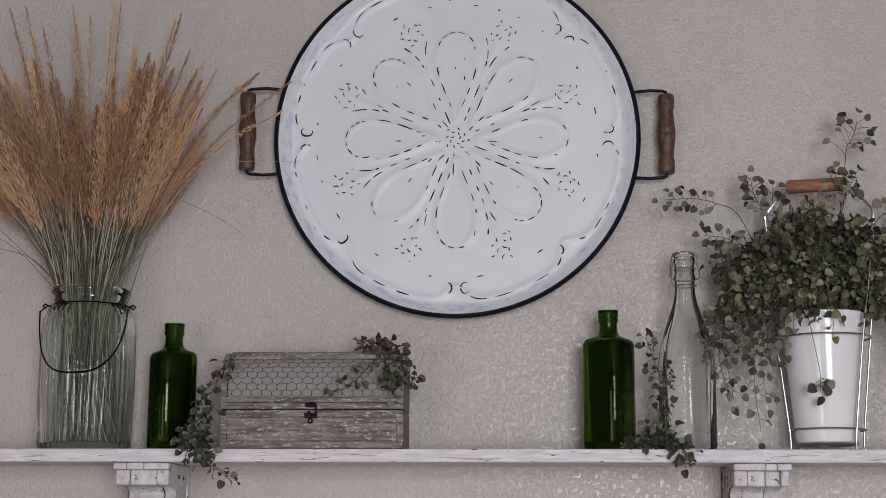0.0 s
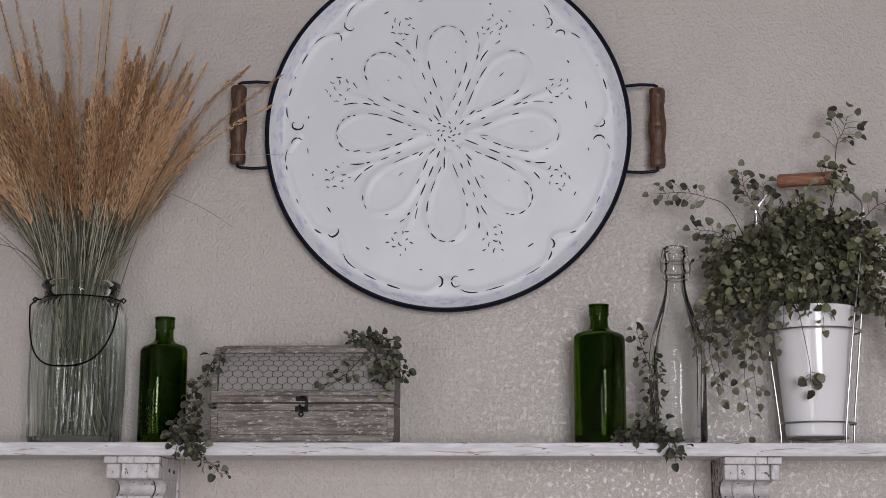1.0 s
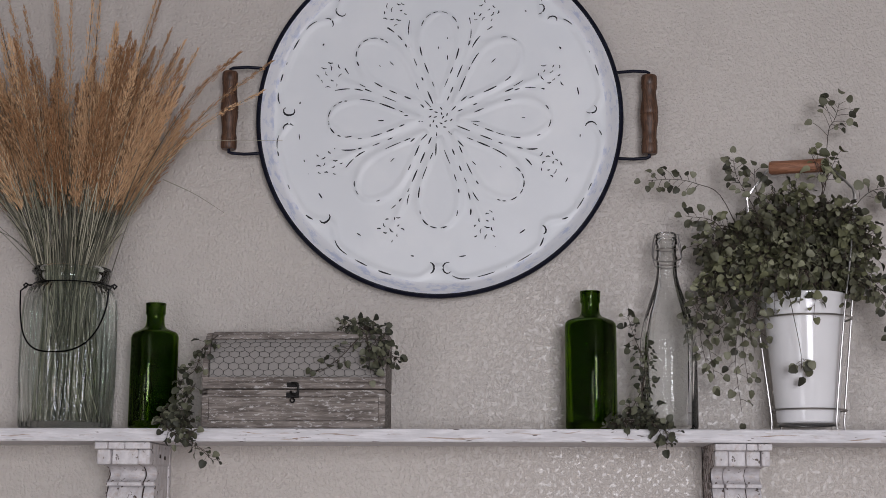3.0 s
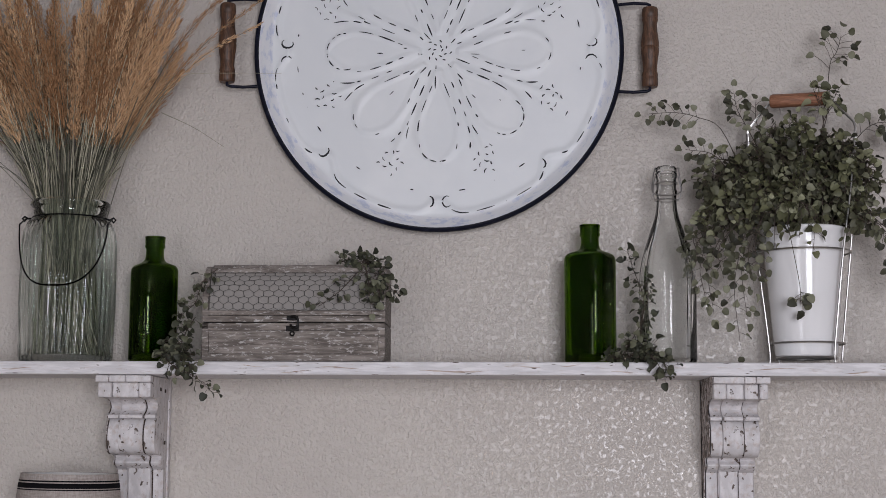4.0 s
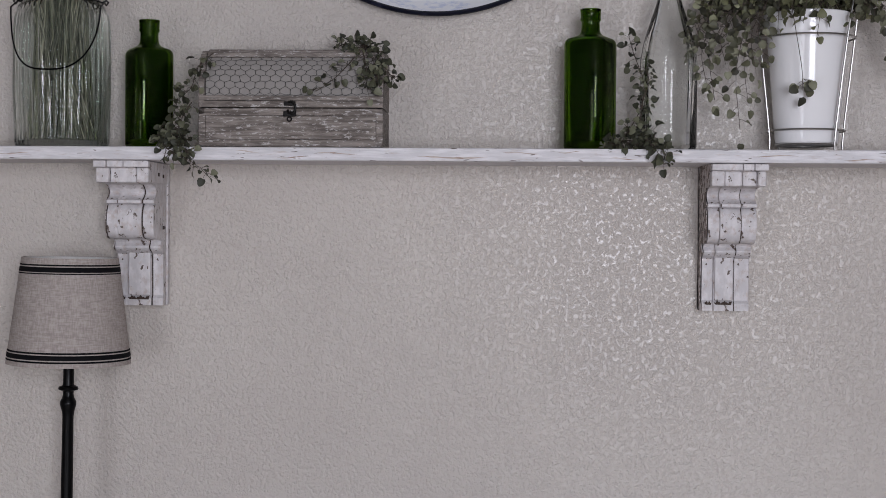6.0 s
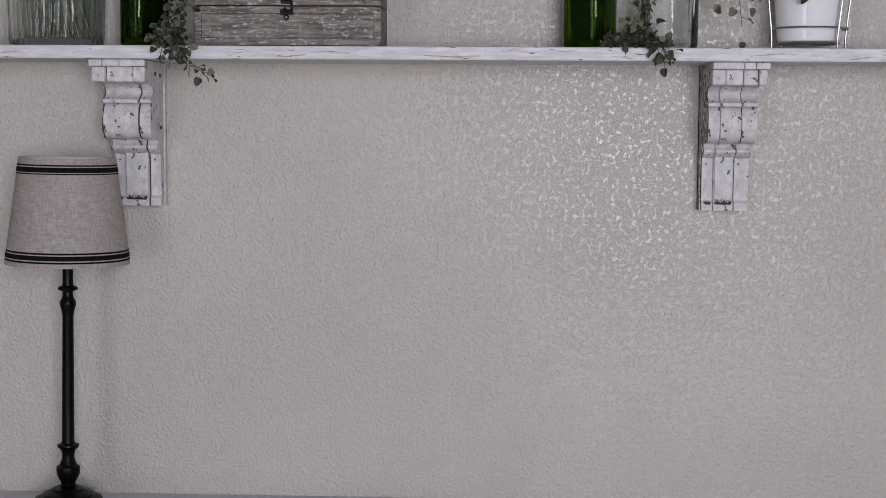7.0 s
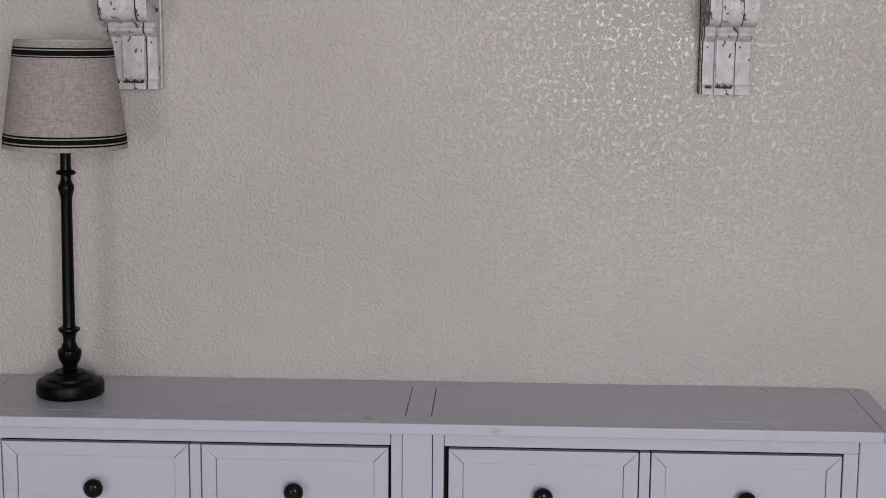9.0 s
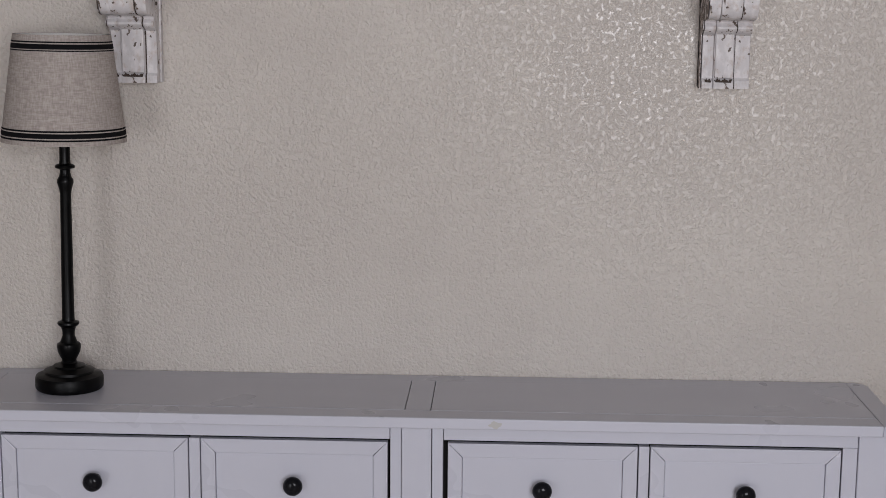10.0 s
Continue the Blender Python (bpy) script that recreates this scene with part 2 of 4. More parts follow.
def spline(pts, n):
    """A smooth line through points, in n steps."""
    pts = [Vector(p) for p in pts]
    pts = [2 * pts[0] - pts[1], *pts, 2 * pts[-1] - pts[-2]]
    out = []
    for i in range(n + 1):
        s = i / n * (len(pts) - 3)
        k = min(int(s), len(pts) - 4)
        t = s - k
        a, b, c, d = pts[k:k + 4]
        out.append(0.5 * (2 * b + (c - a) * t + (2 * a - 5 * b + 4 * c - d) * t * t + (3 * b - 3 * c + d - a) * t ** 3))
    return out


# ---- the room ----
def structure(name, bm, material, label):
    return tagged(part(name, bm, material), label, kind="structure")


structure("wall_north", box(X0 - 0.12, X1 + 0.12, 0, 0.12, 0, H), WALL, "greige wall with hand-trowelled orange-peel texture")
structure("wall_west", box(X0 - 0.12, X0, Y0, 0, 0, H), ROOM, "plain taupe side wall")
structure("wall_east", box(X1, X1 + 0.12, Y0, 0, 0, H), ROOM, "plain taupe side wall")
structure("floor", box(X0 - 0.12, X1 + 0.12, Y0 - 0.12, 0.12, -0.08, 0), FLOOR, "pale oak wooden floor of the room")
structure("ceiling", box(X0 - 0.12, X1 + 0.12, Y0 - 0.12, 0.12, H, H + 0.1), CEIL, "plain grey painted ceiling")
south = bmesh.new()
edge = X0 - 0.12
for wx0, wx1, wz0, wz1, _ in WINDOWS:
    box(edge, wx0, Y0 - 0.12, Y0, 0, H, bm=south)
    box(wx0, wx1, Y0 - 0.12, Y0, 0, wz0, bm=south)
    box(wx0, wx1, Y0 - 0.12, Y0, wz1, H, bm=south)
    edge = wx1
box(edge, X1 + 0.12, Y0 - 0.12, Y0, 0, H, bm=south)
structure("wall_south", south, ROOM, "plain taupe wall with two window openings")
for n, (wx0, wx1, wz0, wz1, _) in enumerate(WINDOWS, 1):
    win = tagged(new(f"window_{n}"), "white framed window with two panes", "window", kind="structure")
    win.matrix_basis = Matrix.Translation(((wx0 + wx1) / 2, Y0 - 0.04, wz0))
    w, h = (wx1 - wx0) / 2, wz1 - wz0
    for a, b, c, d in ((-w, -w + 0.05, 0, h), (w - 0.05, w, 0, h), (-w + 0.05, w - 0.05, 0, 0.05), (-w + 0.05, w - 0.05, h - 0.05, h), (-0.03, 0.03, 0.05, h - 0.05)):
        part("window_frame", box(a, b, -0.025, 0.025, c, d, 0.004), WHITE_TRIM, win)

# ---- shelf ----
SHELF_Z = 1.7690
def wall_shelf():
    """One long board, its front edge rubbed through to the wood in slivers."""
    it = thing("wall_shelf", (0, 0, SHELF_Z), "long white distressed wooden wall shelf on two corbels", "shelf")
    board = part("board", box(-1.05, 1.05, -0.178, -0.001, -0.0225, 0, 0.0025, 2), SHELF_PAINT, it)
    rng = random.Random(31)
    for x, length, z, tall in ((0.045, 0.118, -0.0155, 0.0042), (-0.150, 0.070, -0.0100, 0.0022), (-0.225, 0.050, -0.0170, 0.0018), (0.160, 0.060, -0.0080, 0.0020), (-0.700, 0.050, -0.0125, 0.0026),
                               (0.330, 0.045, -0.0165, 0.0018), (0.580, 0.080, -0.0110, 0.0020), (0.720, 0.050, -0.0165, 0.0024), (-0.300, 0.040, -0.0075, 0.0018), (0.240, 0.035, -0.0060, 0.0018)):
        top, low = [], []
        for n in range(13):
            u = n / 12
            mid = z + 0.0014 * math.sin(5 * u + x * 40)
            half = tall / 2 * math.sin(math.pi * (0.02 + 0.96 * u)) * rng.uniform(0.35, 1.2)
            top.append((x + (u - 0.5) * length, mid + half))
            low.append((x + (u - 0.5) * length, mid - half - 0.0002))
        part("rubbed_streak", prism(top + low[::-1], 0.0006, 0, "y"), RUBBED, board, "brown streak rubbed through the paint", at=Matrix.Translation((0, -0.1783, 0)))
    return it


wall_shelf()


def corbel(x, label, seam, top, low):
    """A carved bracket of three glued slices, the middle one standing proud."""
    it = thing("corbel", (x, 0, SHELF_Z - 0.0225), label, "bracket", "corbels under the shelf")

    def side(out):
        """The carved outline, seen from the side, as (y, z)."""
        pts = [(-0.166, -0.0005), (-0.166, -0.014), (-0.156, -0.017)]
        pts += [(-0.156 + 0.008 * math.sin(a), -0.019 - 0.024 * a / math.pi) for a in np.linspace(0, math.pi, 7)]
        pts += [(-0.154, -0.045), (-0.116, -0.047)]
        pts += [(-0.112 + 0.016 * math.sin(a), -0.049 - 0.026 * a / math.pi) for a in np.linspace(0, math.pi, 7)]
        pts += [(-0.117, -0.077), (-0.117, -0.082)]
        pts += [(-0.086 - 0.034 * math.sin(a) ** 0.55, -0.112 + 0.031 * math.cos(a)) for a in np.linspace(0.30, math.pi - 0.12, 13)]
        pts += [(-0.062, -0.1445), (-0.058, -0.150)]
        pts += [(-0.060 - 0.006 * math.sin(a), -0.153 - 0.016 * a / math.pi) for a in np.linspace(0, math.pi, 6)]
        pts += [(-0.050, -0.172), (-0.042, -0.176), (-0.040, -0.236), (-0.046, -0.240), (-0.046, -0.254), (0, -0.254), (0, -0.0005)]
        drawn, true = (-0.254, -0.240, -0.172, -0.145, -0.077, -0.045, 0.0), (-0.254, -0.241, -0.158, -0.137, -0.067, -0.038, 0.0)
        return [(y + (out if y < 0 else 0), float(np.interp(z, drawn, true))) for y, z in pts]

    w = 0.041
    part("back_plate", box(-w - 0.003, w + 0.003, -0.016, -0.001, -0.2545, -0.001, 0.002), CORBEL_PAINT, it)
    for a, b, out in ((-w, -0.0215, 0.006), (-0.0213, seam - 0.0006, 0.0), (seam + 0.0006, w, 0.005)):
        part("carved_slice", prism(side(out), b - a, 0.0016), CORBEL_PAINT, it, at=Matrix.Translation((a, 0, 0)), smooth=True, sharp=28)
    part("joint", prism(side(0.0030), 0.0022), JOINT, it, "dark open glue joint", at=Matrix.Translation((seam - 0.0011, 0, 0)))
    # worn side away from the main window; its shade is put into the colour too
    part("side_face", prism(side(0.0075), 0.0012), CORBEL_SIDE, it, "worn brown side, darkened to suggest its shade", at=Matrix.Translation((-w - 0.0030, 0, 0)))
    # two courses of uneven blocks form the cap
    for n, (a, b) in enumerate(zip(top[:-1], top[1:])):
        part("dentil_block", box(a + 0.0003, b - 0.0003, -0.1755 + 0.0012 * (n % 2), -0.150, -0.0125, -0.0012, 0.0020), CORBEL_PAINT, it)
    for n, (a, b) in enumerate(zip(low[:-1], low[1:])):
        proud = 0.0 if n in (0, len(low) - 2) else 0.007
        part("cap_block", box(a + 0.0004, b - 0.0004, -0.1690 + proud, -0.140, -0.0385, -0.0128, 0.0030), CORBEL_PAINT, it)
    # the bright fillet over the roll, the raised tablet on the foot and its dirty base
    for a, b, y in ((-w - 0.001, -0.0215, -0.114), (-0.0213, seam - 0.001, -0.1215), (seam + 0.001, w + 0.001, -0.115)):
        part("fillet", box(a, b, y, -0.090, -0.0735, -0.0665, 0.0018), CORBEL_PAINT, it)
    part("tablet", box(-0.0195, seam - 0.002, -0.0465, -0.036, -0.236, -0.160, 0.0018), CORBEL_PAINT, it)
    part("cap_side", box(-w - 0.002, w + 0.002, -0.148, -0.010, -0.038, -0.001, 0.002), CORBEL_PAINT, it)
    for a, b in ((-0.0205, seam - 0.003), (-w + 0.003, -0.024)):
        stain = [(a + (b - a) * (n / 24), -0.2385 + 0.0016 * math.sin(n * 0.7 + a * 90) + 0.0012 * math.sin(n * 1.9)) for n in range(25)]
        part("stain", prism(stain + [(b - 0.002, -0.2435), (a + 0.003, -0.2430)], 0.0008, 0, "y"), JOINT, it, "dark rubbed patch at the foot", at=Matrix.Translation((0, -0.0470, 0)))
    for z, y in ((-0.022, -0.085), (-0.024, -0.050), (-0.115, -0.045)):
        for e in (-1, 1):
            part("nail_hole", box(e * (w + 0.0024) - 0.0006, e * (w + 0.0024) + 0.0006, y - 0.005, y + 0.004, z - 0.0035, z + 0.003, 0.0004), JOINT, it, "dark square hole in the side")
    return it


corbel(-0.516, "carved white corbel bracket, paint worn to wood, by the lamp", 0.0215, (-0.049, -0.026, 0.003, 0.047), (-0.046, -0.022, 0.024, 0.046))
corbel(0.522, "carved white corbel bracket, paint worn to wood, below the plant", 0.0140, (-0.044, 0.008, 0.027, 0.051), (-0.044, -0.021, 0.0085, 0.033, 0.048))


# ---- cabinet ----
def cabinet():
    it = thing("cabinet", (0, 0, 0), "pale grey lacquered cabinet with drawers, against the wall", "cabinet")
    T, yb, yf = 0.96, -0.004, -0.285
    gap = 0.0009

    def end_board(s):
        pts = [(0.7655, yf), (0.7655, yb)] + [(0.80 - 0.022 + 0.022 * math.sin(a), yb - 0.022 + 0.022 * math.cos(a)) for a in np.linspace(0, math.pi / 2, 6)]
        pts += [(0.80 - 0.012 + 0.012 * math.cos(a), yf + 0.012 - 0.012 * math.sin(a)) for a in np.linspace(0, math.pi / 2, 5)]
        return [(s * x, y) for x, y in pts]

    top = part("top", box(-0.79, 0.79, -0.277, -0.008, T - 0.0195, T - 0.006), DARK_GAP, it)
    part("back_rail", box(-0.7653, 0.7653, -0.0435, yb, T - 0.019, T, 0.0006), LACQUER, top)
    part("front_rail", box(-0.7653, 0.7653, yf, -0.2375, T - 0.019, T, 0.0022), LACQUER, top)
    for s in (-1, 1):
        part("end_board", slab(end_board(s), T - 0.019, T, 0.002), LACQUER, top)
        part("top_panel", box(min(s * 0.0225, s * (0.7655 - gap * 2)), max(s * 0.0225, s * (0.7655 - gap * 2)), -0.2372, -0.0438, T - 0.019, T, 0.0003), LACQUER, top)
    part("mid_board", box(-0.0225 + gap * 1.6, 0.0225 - gap * 1.6, -0.2372, -0.0438, T - 0.019, T, 0.0003), LACQUER, top)
    scuff = [(0.131 + 0.013 * k * math.cos(a), 0.950 + 0.0075 * k * math.sin(a)) for a, k in ((2 * math.pi * n / 14, 0.8 + 0.2 * math.sin(n * 1.9)) for n in range(14))]
    part("scuff", prism(scuff, 0.0006, 0, "y"), SCUFF, top, "beige rubbed patch", at=Matrix.Translation((0, yf - 0.0004, 0)))
    part("carcass", box(-0.775, 0.775, -0.235, -0.010, 0.05, 0.9404), DARK_GAP, it)
    for s in (-1, 1):
        part("side_panel", box(min(s * 0.757, s * 0.777), max(s * 0.757, s * 0.777), -0.252, -0.010, 0.03, 0.9403, 0.002), LACQUER, it)
        part("corner_post", box(min(s * 0.7300, s * 0.779), max(s * 0.7300, s * 0.779), -0.270, -0.2525, 0.0, 0.9403, 0.002), LACQUER, it)
        part("drawer_rail", box(min(s * 0.0452, s * 0.7292), max(s * 0.0452, s * 0.7292), -0.266, -0.240, 0.9168, 0.9403, 0.001), LACQUER, it)
        part("inner_stile", box(min(s * 0.0258, s * 0.0442), max(s * 0.0258, s * 0.0442), -0.264, -0.240, 0.05, 0.9403, 0.001), LACQUER, it)
        part("outer_stile", box(min(s * 0.7050, s * 0.7292), max(s * 0.7050, s * 0.7292), -0.266, -0.240, 0.05, 0.9163, 0.001), LACQUER, it)
        part("muntin", box(*((-0.3832, -0.3650) if s < 0 else (0.3700, 0.3872)), -0.267, -0.240, 0.05, 0.9125, 0.001), LACQUER, it)
        part("lower_front", box(min(s * 0.0452, s * 0.7046), max(s * 0.0452, s * 0.7046), -0.262, -0.2355, 0.05, 0.752, 0.001), LACQUER, it)
    part("mid_post", box(-0.0247, 0.0247, -0.270, -0.240, 0.0, 0.9403, 0.001), LACQUER, it)
    for x0, x1 in ((-0.7036, -0.3838), (-0.3643, -0.0472), (0.0512, 0.3692), (0.3880, 0.7036)):
        d = tagged(new("drawer"), "")
        d.parent = it
        d.matrix_basis = Matrix.Translation(((x0 + x1) / 2, -0.264, 0.757))
        w, h, f = (x1 - x0) / 2 - 0.001, 0.1555, 0.0245
        part("drawer_panel", box(-w + f, w - f, 0.000, 0.010, f, h - f, 0.0015), LACQUER, d)
        for pts in (((-w, h), (w, h), (w - f, h - f), (-w + f, h - f)), ((-w, 0), (w, 0), (w - f, f), (-w + f, f)),
                    ((-w, 0), (-w, h), (-w + f, h - f), (-w + f, f)), ((w, 0), (w, h), (w - f, h - f), (w - f, f))):
            c = (sum(p[0] for p in pts) / 4, sum(p[1] for p in pts) / 4)
            inset = [(px + (0.0003 if px < c[0] else -0.0003), pz + (0.0003 if pz < c[1] else -0.0003)) for px, pz in pts]
            part("frame_rail", prism(inset, 0.0135, 0.0012, "y"), LACQUER, d, at=Matrix.Translation((0, -0.004, 0)))
        knob = [(0, -0.033), (0.007, -0.0325), (0.0125, -0.030), (0.0158, -0.0255), (0.0165, -0.021), (0.0150, -0.017), (0.010, -0.0135), (0.0068, -0.010), (0.0075, -0.002), (0.0085, 0.0003), (0, 0.0004)]
        part("knob", lathe(knob, 28), KNOB_BLACK, d, "round black knob", True, 60, pose(0, 0, h / 2 + 0.0030, -90, 0, 0))
    return it


cabinet()


# ---- table lamp ----
def table_lamp():
    it = thing("table_lamp", pose(-0.6225, -0.134, 0.9602, 0, 0.75, 0), "black candlestick table lamp with a linen shade, standing on the cabinet", "lamp")
    base = [(0, 0), (0.056, 0), (0.0585, 0.003), (0.0590, 0.008), (0.0590, 0.020), (0.0570, 0.0245), (0.0480, 0.0280), (0.0445, 0.0290), (0.0435, 0.0330), (0.0360, 0.0360), (0.0290, 0.0385), (0.0270, 0.0415), (0.0180, 0.0440), (0, 0.047)]
    part("base", lathe(base, 56), BLACK, it, smooth=True)
    stem = [(0, 0.044), (0.0150, 0.046), (0.0125, 0.049), (0.0130, 0.053), (0.0155, 0.057), (0.0195, 0.066), (0.0208, 0.075), (0.0200, 0.080), (0.0150, 0.083), (0.0130, 0.088), (0.0105, 0.095), (0.0110, 0.103),
            (0.0130, 0.110), (0.0175, 0.1135), (0.0190, 0.116), (0.0185, 0.119), (0.0120, 0.1215), (0.0108, 0.126), (0.0104, 0.20), (0.0095, 0.345), (0.0105, 0.352), (0.0115, 0.356), (0.0140, 0.365), (0.0138, 0.370), (0.0105, 0.376),
            (0.0090, 0.382), (0.0092, 0.388), (0.0165, 0.3905), (0.0172, 0.393), (0.0160, 0.3955), (0.0100, 0.398), (0.0092, 0.404), (0.0090, 0.50), (0, 0.50)]
    part("stem", lathe(stem, 32), BLACK, it, smooth=True)
    z0, z1, r0, r1 = 0.437, 0.619, 0.1056, 0.0816
    def r_at(z):
        return r0 + (r1 - r0) * (z - z0) / (z1 - z0)
    sh = part("shade", lathe([(r0, z0), (r_at(0.52), 0.52), (r1, z1), (r1 - 0.0022, z1), (r_at(0.52) - 0.0022, 0.52), (r0 - 0.0022, z0)], 72, True), LINEN, it, "tapered natural linen shade", True, 50)
    for za, zb in ((z0 + 0.0075, z0 + 0.0105), (z0 + 0.0125, z0 + 0.0205), (z0 + 0.0225, z0 + 0.0255), (z1 - 0.0270, z1 - 0.0250), (z1 - 0.0235, z1 - 0.0150), (z1 - 0.0130, z1 - 0.0105)):
        o = 0.0007
        part("trim_stripe", lathe([(r_at(za) + 0.0001, za), (r_at(za) + o, za + 0.0004), (r_at(zb) + o, zb - 0.0004), (r_at(zb) + 0.0001, zb)], 72), STRIPE, sh, "black woven stripe", True, 60)
    part("lining", lathe([(r0 - 0.0024, z0 + 0.001), (r1 - 0.0024, z1 - 0.0006), (r1 - 0.0034, z1 - 0.0006), (r0 - 0.0034, z0 + 0.001)], 72, True), WHITE_TRIM, sh, "white lining inside the shade", True, 50)
    part("socket", lathe([(0, 0.49), (0.014, 0.49), (0.014, 0.535), (0, 0.535)], 20), BLACK, it)
    for n in range(3):
        a = 2 * math.pi * n / 3 + 0.4
        part("spider_arm", tube([(0, 0, 0.530), (0.5 * r1 * math.cos(a), 0.5 * r1 * math.sin(a), 0.575), ((r1 - 0.003) * math.cos(a), (r1 - 0.003) * math.sin(a), z1 - 0.010)], 0.0013, 6), BLACK, it)
    return it


table_lamp()


# ---- tray ----
TRAY = Vector((0.009, -0.004, 2.348))
PETALS = [math.pi / 4 * n for n in range(8)]


def petal_half(u):
    """Half the width of an embossed petal at u metres from the tray's centre."""
    s = (u - 0.035) / 0.172
    return 0.0375 * max(0.0, math.sin(math.pi * min(max(s, 0), 1) ** 1.75)) ** 0.62 if 0 < s < 1 else 0.0


def border(d):
    """The radius of the scalloped border line, d radians from the nearest pair of curls."""
    return 0.3035 - 0.026 * math.exp(-(d / 0.085) ** 2)


def tray_height(r, a):
    """How far the tray's face stands off its back plane."""
    h = 0.010 + 0.020 * max(0.0, min(1.0, (r - 0.304) / 0.026)) ** 1.5
    for p in PETALS:
        d = (a - p + math.pi) % (2 * math.pi) - math.pi
        if abs(d) < 0.6:
            u, v = r * math.cos(d), abs(r * math.sin(d))
            w = petal_half(u)
            if w:
                e = (w - v) / 0.008
                h += 0.0030 * math.exp(-e * e) + 0.0016 * max(0.0, min(1.0, e / 2))
    d = (a + math.pi / 8) % (math.pi / 4) - math.pi / 8
    ring = border(d)
    h += 0.0036 * math.exp(-((r - ring) / 0.006) ** 2)
    m = a % (math.pi / 4) - math.pi / 8
    h += 0.0026 * math.exp(-((r * m) / 0.006) ** 2) * max(0.0, 1 - abs(r - 0.17) / 0.09)
    return h


def polar_plate(radii, segments, height):
    bm = bmesh.new()
    rings = []
    for r in radii:
        rings.append([bm.verts.new((r * math.cos(a), -height(r, a), r * math.sin(a))) for a in (2 * math.pi * i / segments for i in range(segments))])
    middle = bm.verts.new((0, -height(0, 0), 0))
    for i in range(segments):
        bm.faces.new((middle, rings[0][i], rings[0][(i + 1) % segments]))
    for low, top in zip(rings, rings[1:]):
        for i in range(segments):
            j = (i + 1) % segments
            bm.faces.new((low[i], top[i], top[j], low[j]))
    return bm


def ring_band(radii, segments, height):
    bm = polar_plate(radii, segments, height)
    bmesh.ops.delete(bm, geom=[v for v in bm.verts if abs(v.co.x) < 1e-9 and abs(v.co.z) < 1e-9], context="VERTS")
    return bm


def fleck(bm, pts, width):
    """A thin worn mark with pointed ends along points of the tray's plane."""
    left, right = [], []
    for n, (x, z) in enumerate(pts):
        x1, z1 = pts[min(n + 1, len(pts) - 1)]
        x0, z0 = pts[max(n - 1, 0)]
        l = math.hypot(x1 - x0, z1 - z0) or 1
        nx, nz = -(z1 - z0) / l, (x1 - x0) / l
        w = 1.15 * width * (0.22 + 0.78 * math.sin(math.pi * (n + 0.35) / (len(pts) - 0.3)))
        for some, s in ((left, 1), (right, -1)):
            px, pz = x + s * nx * w, z + s * nz * w
            y = -tray_height(math.hypot(px, pz), math.atan2(pz, px) % (2 * math.pi)) - 0.0006
            some.append(bm.verts.new((px, y, pz)))
    for n in range(len(pts) - 1):
        bm.faces.new((left[n], left[n + 1], right[n + 1], right[n]))


